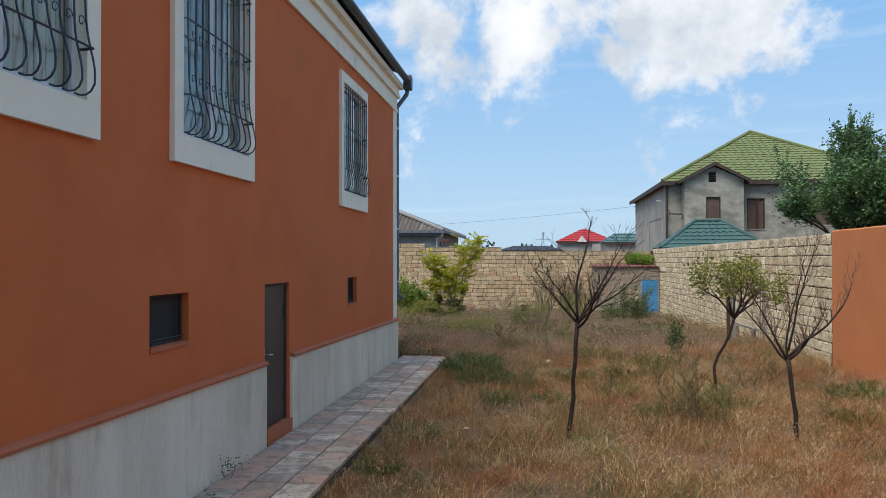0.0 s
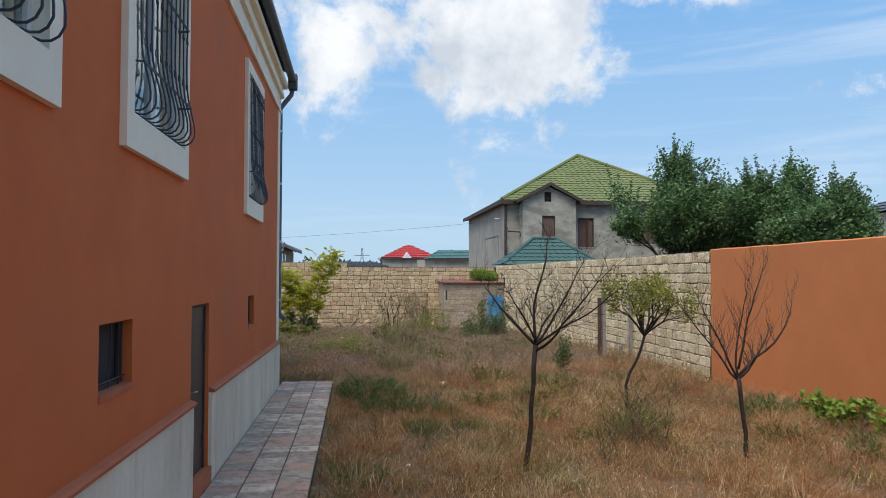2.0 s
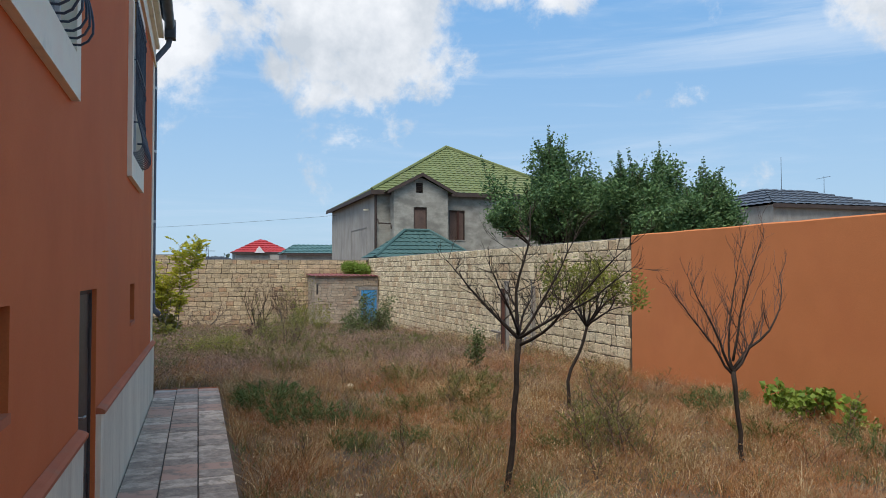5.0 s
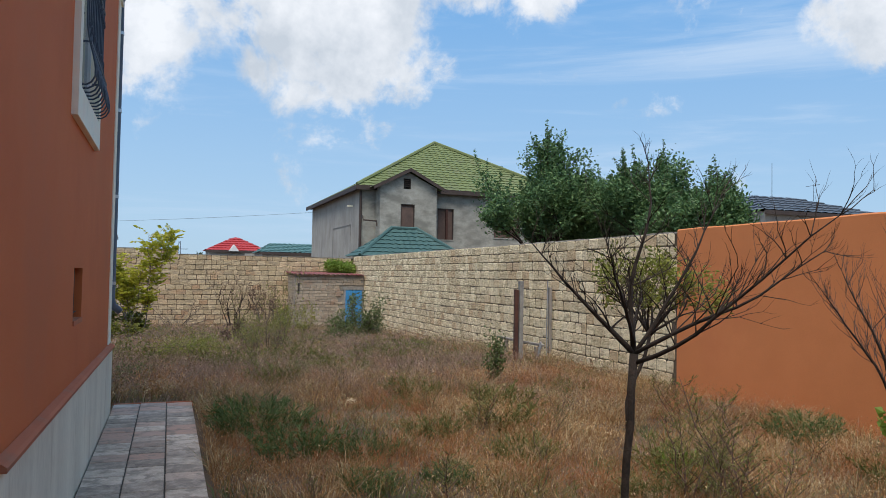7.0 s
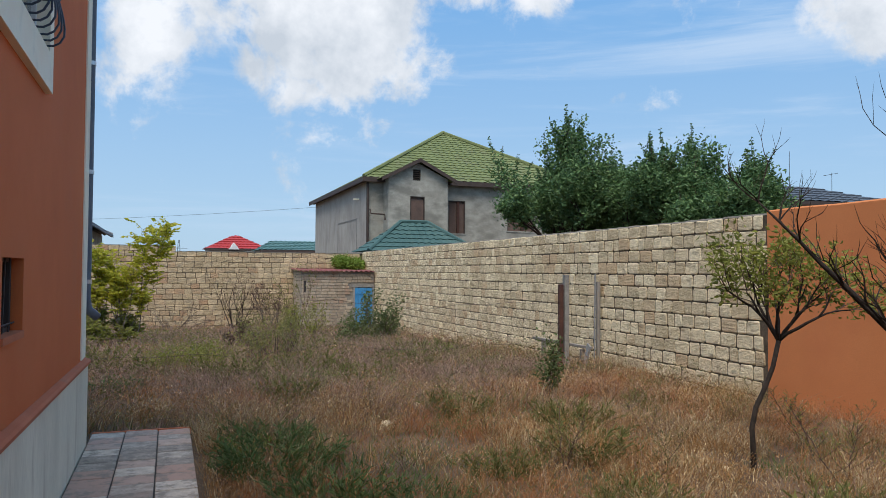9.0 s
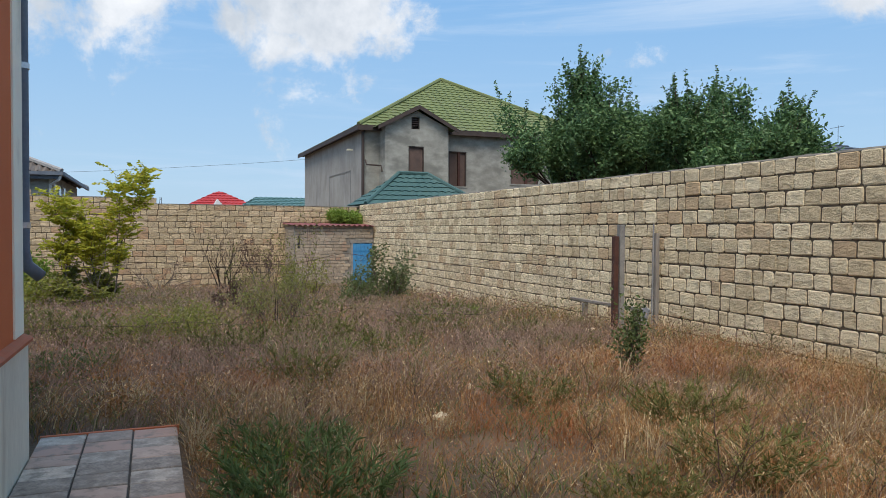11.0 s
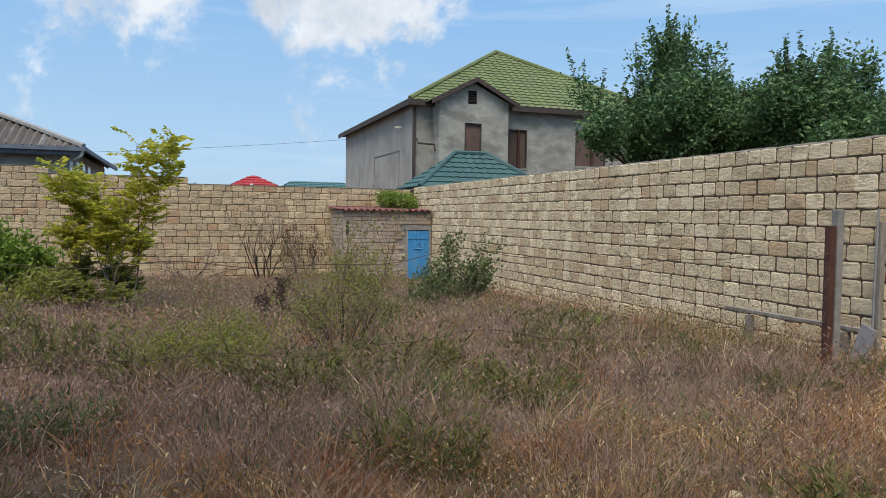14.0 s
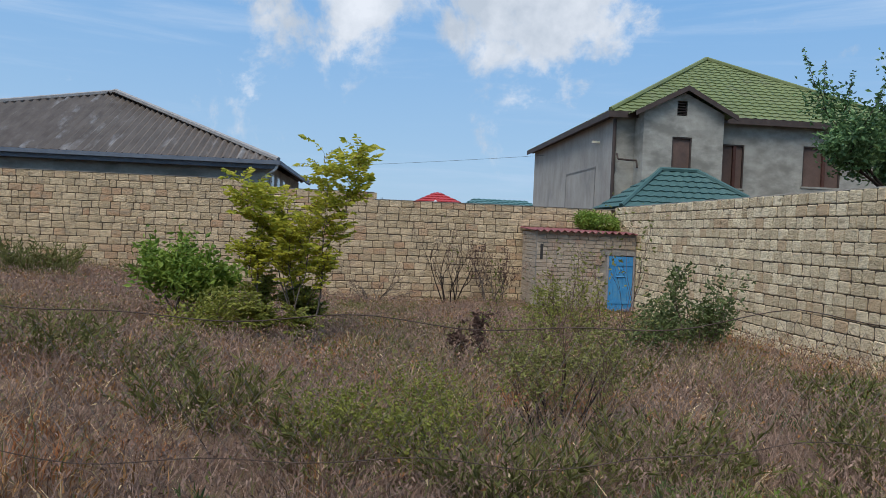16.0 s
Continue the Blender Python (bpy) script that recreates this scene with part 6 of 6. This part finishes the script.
NEAR, FAR = (-1.95, 5.6, 2.0, 17.5), (-12.5, 5.6, 15.0, 37.7)
blades("dry_grass", "straw", "golden-brown dry unmown grass", 230000, 1, NEAR, 0.19, 0.0045, 0.45, clump=30, clump_r=0.13, keep=straw_keep)
blades("dry_grass", "straw", "golden-brown dry unmown grass", 100000, 2, FAR, 0.24, 0.008, 0.45, clump=20, clump_r=0.2, keep=straw_keep)
blades("dry_weeds", "greyweed", "grey-brown dry weeds with fine stems", 70000, 3, (-1.95, 5.6, 8, 20), 0.28, 0.0035, 0.4, clump=40, clump_r=0.25, keep=grey_keep)
blades("dry_weeds", "greyweed", "grey-brown dry weeds with fine stems", 180000, 4, FAR, 0.32, 0.0042, 0.4, clump=50, clump_r=0.42, keep=grey_keep)
blades("green_weeds", "olive", "olive-green low weeds", 34000, 5, NEAR, 0.20, 0.006, 0.5, clump=36, clump_r=0.20, keep=olive_keep)
blades("green_weeds", "olive", "olive-green low weeds", 60000, 6, FAR, 0.33, 0.006, 0.45, clump=44, clump_r=0.40, keep=olive_keep)


blades("straw_tuft", "straw_pale", "pale upright tufts of dry straw", 26000, 31, NEAR, 0.25, 0.004, 0.26, clump=60, clump_r=0.07, keep=straw_keep, curl=0.9)
blades("straw_tuft", "straw_pale", "pale upright tufts of dry straw", 30000, 32, FAR, 0.33, 0.0045, 0.22, clump=60, clump_r=0.10, keep=straw_keep, curl=0.9)
blades("green_weeds", "feather", "fresh green low weeds", 16000, 33, (-1.9, 5.6, 5, 22), 0.16, 0.006, 0.6, clump=50, clump_r=0.22)


def sprig(seed, h=0.5):
    """An upright weed: one stem with rising side shoots, and its narrow leaves."""
    rng = random.Random(seed)
    wood, leaves = Soup(), Soup()
    for k in range(rng.randint(2, 3)):
        top = Vector((rng.gauss(0, 0.12), rng.gauss(0, 0.12), h * rng.uniform(0.7, 1.1)))
        pts = bend((0, 0, -0.03), top, rng, 0.03, 6)
        wood.tube(pts, [0.0045, 0.004, 0.0035, 0.003, 0.0025, 0.002, 0.0012], 4, cap=False)
        for i in range(15):
            f = 0.18 + 0.8 * i / 15
            p = Vector(pts[0]).lerp(top, f)
            a = i * 2.4 + rng.uniform(-0.4, 0.4)
            L = h * 0.42 * (1.1 - f) + 0.03
            q = p + Vector((math.cos(a) * 0.75, math.sin(a) * 0.75, 0.65)) * L
            wood.tube([p, p.lerp(q, 0.5) - Vector((0, 0, 0.01)), q], [0.0022, 0.0017, 0.0008], 3, cap=False)
            for j in range(7):
                m = p.lerp(q, (j + 1) / 7)
                leaves.leaf(m, (q - p).normalized() * 0.7 + Vector((rng.gauss(0, 0.5), rng.gauss(0, 0.5), rng.gauss(0.1, 0.3))), rng.uniform(0.018, 0.034), rng, 0.26)
    return wood, leaves


SPRIGS = [(1.95, 9.2, 1.9), (2.1, 9.0, 1.5), (1.7, 9.5, 1.5), (4.35, 8.7, 1.2), (3.2, 11.4, 1.5), (1.2, 12.6, 1.2), (3.9, 12.4, 1.2), (-0.2, 10.0, 1.2), (1.3, 8.6, 1.0), (1.8, 9.3, 1.1), (2.15, 9.5, 1.3), (2.45, 9.8, 1.2), (1.0, 10.6, 0.9), (3.6, 8.4, 0.8), (-0.7, 9.6, 0.9), (-1.2, 10.1, 0.8), (-0.2, 12.9, 0.9), (0.9, 13.6, 0.8), (1.9, 12.2, 0.9),
          (2.7, 13.4, 1.0), (4.2, 13.9, 0.8), (4.6, 12.6, 0.9), (5.0, 14.2, 0.9), (3.4, 14.8, 0.7), (0.2, 15.6, 0.9), (1.4, 16.4, 0.9), (-0.9, 15.4, 0.8), (2.3, 16.9, 0.8), (0.7, 17.6, 0.8), (-1.4, 17.8, 0.9),
          (4.3, 17.0, 0.8), (-1.5, 7.4, 0.7), (0.4, 9.7, 0.8), (3.9, 10.4, 0.9), (5.0, 9.6, 0.7), (4.9, 16.0, 1.0), (2.0, 18.3, 0.9), (3.1, 19.6, 1.0), (1.1, 21.0, 1.0), (-2.3, 19.3, 1.0), (-3.2, 20.6, 1.1)]
sprigs = []
for k in range(3):
    t = plant("upright_weed", (0, 0, 0), "spindly upright weed with rising side shoots among dry grass", "weed", "upright weeds in the yard")
    wood, leaves = sprig(90 + k)
    tagged(wood.make("stem", "twig", t), kind="stuff")
    tagged(leaves.make("foliage", "leaf_shrub" if k else "olive", t), kind="stuff")
    sprigs.append(t)
rng = random.Random(17)
for i, (x, y, sc) in enumerate(SPRIGS):
    m = pose(x, y, gz(x, y) - 0.01, 0, 0, rng.uniform(0, 360)) @ Matrix.Diagonal((sc, sc, sc, 1))
    if i < 3:
        sprigs[i].matrix_basis = m
    else:
        copy_thing(sprigs[i % 3], m).matrix_basis = m


def flecks(name, mat, label, count, seed, region, height, size, keep=None):
    """Seed heads, husks and tiny leaves held up among the stems."""
    rng = np.random.default_rng(seed)
    x0, x1, y0, y1 = region
    nc = count // 14
    cx, cy = rng.uniform(x0, x1, nc), rng.uniform(y0, y1, nc)
    if keep is not None:
        k = keep(cx, cy, rng)
        cx, cy = cx[k], cy[k]
    idx = np.repeat(np.arange(len(cx)), 14)
    n = len(idx)
    x, y = cx[idx] + rng.normal(0, 0.14, n), cy[idx] + rng.normal(0, 0.14, n)
    top = (height * rng.uniform(0.6, 1.35, len(cx)))[idx]
    ok = ~((x < -1.88) & (y < 15.34)) & (x < WX - 0.03) & (y < WY - 0.05) & ~((x > SX0 - 0.05) & (y > SY - 0.05))
    x, y, top = x[ok], y[ok], top[ok]
    n = len(x)
    keys = list(zip(np.round(x * 2).astype(int).tolist(), np.round(y * 2).astype(int).tolist()))
    cache = {k: gz(k[0] / 2, k[1] / 2) for k in set(keys)}
    top = top * np.clip(1 - (y - 23) / 18, 0.42, 1.0)
    z = np.array([cache[k] for k in keys]) + top * rng.uniform(0.25, 1.0, n)
    far = np.clip((y - 14) / 14, 0, 1)
    s = size * rng.uniform(0.5, 1.5, n) * (1 + 0.9 * far)
    p = np.stack([x, y, z], 1)
    u = rng.normal(0, 1, (n, 3))
    u[:, 2] = np.abs(u[:, 2]) + 0.5
    u /= np.linalg.norm(u, axis=1)[:, None]
    v = np.cross(u, rng.normal(0, 1, (n, 3)))
    v /= np.maximum(np.linalg.norm(v, axis=1), 1e-3)[:, None]
    verts = np.stack([p, p + u * s[:, None] + v * s[:, None] * 0.28, p + u * s[:, None] * 1.25 - v * s[:, None] * 0.2], 1).reshape(-1, 3)
    me = bpy.data.meshes.new(name)
    me.vertices.add(n * 3)
    me.vertices.foreach_set("co", verts.astype(np.float32).reshape(-1))
    me.loops.add(n * 3)
    me.loops.foreach_set("vertex_index", np.arange(n * 3, dtype=np.int32))
    me.polygons.add(n)
    me.polygons.foreach_set("loop_start", (np.arange(n) * 3).astype(np.int32))
    me.update(calc_edges=True)
    me.materials.append(M[mat])
    return tagged(new(name, me), label, "grass", kind="stuff")


flecks("seed_heads", "straw", "pale dry seed heads among the grass", 260000, 21, NEAR, 0.22, 0.016, straw_keep)
flecks("seed_heads", "straw", "pale dry seed heads among the grass", 120000, 22, FAR, 0.34, 0.020, straw_keep)
flecks("weed_leaves", "greyweed", "tiny withered leaves on the dry weeds", 260000, 23, FAR, 0.42, 0.020, grey_keep)
flecks("weed_leaves", "olive", "tiny olive leaves on the weeds", 120000, 24, FAR, 0.42, 0.020, olive_keep)
flecks("weed_leaves", "olive", "tiny olive leaves on the weeds", 30000, 25, NEAR, 0.26, 0.016, olive_keep)

# ---------------- small pieces, last ----------------
for wall_ob, (near_list, far_v, far_f), far_mat, nm in late:
    finish_masonry(wall_ob, near_list, far_v, far_f, far_mat, nm)

# path tiles
tagged(part("edging", boxes((PATH_X0, PATH_X1 + 0.01, PATH_END, PATH_END + 0.035, -0.2, 0.004)), "trim_red", path, "reddish edging strip at the end"))
rng = random.Random(77)
TW, TL = (PATH_X1 - PATH_X0) / 3, 0.27
tile_meshes = []
for k in range(5):
    bm = boxes((0.006, TW - 0.006, 0.006, TL - 0.006, -0.035, 0.0))
    bmesh.ops.bevel(bm, geom=[e for e in bm.edges if all(abs(v.co.z) < 1e-6 for v in e.verts)], offset=0.005, segments=1, affect="EDGES")
    for v in bm.verts:
        v.co.x += rng.uniform(-0.0015, 0.0015)
        v.co.y += rng.uniform(-0.0015, 0.0015)
    me = bpy.data.meshes.new("tile")
    bm.to_mesh(me)
    bm.free()
    me.materials.append(M["tile"])
    tile_meshes.append(me)
for col in range(3):
    y = PATH_END
    while y > -4:
        y -= TL
        ob = new("tile", rng.choice(tile_meshes))
        ob.parent = path
        ob.matrix_basis = pose(PATH_X0 + col * TW, y, path_z(y + TL / 2) + rng.uniform(-0.003, 0.003), rng.uniform(-0.4, 0.4), rng.uniform(-0.4, 0.4), rng.uniform(-0.3, 0.3))
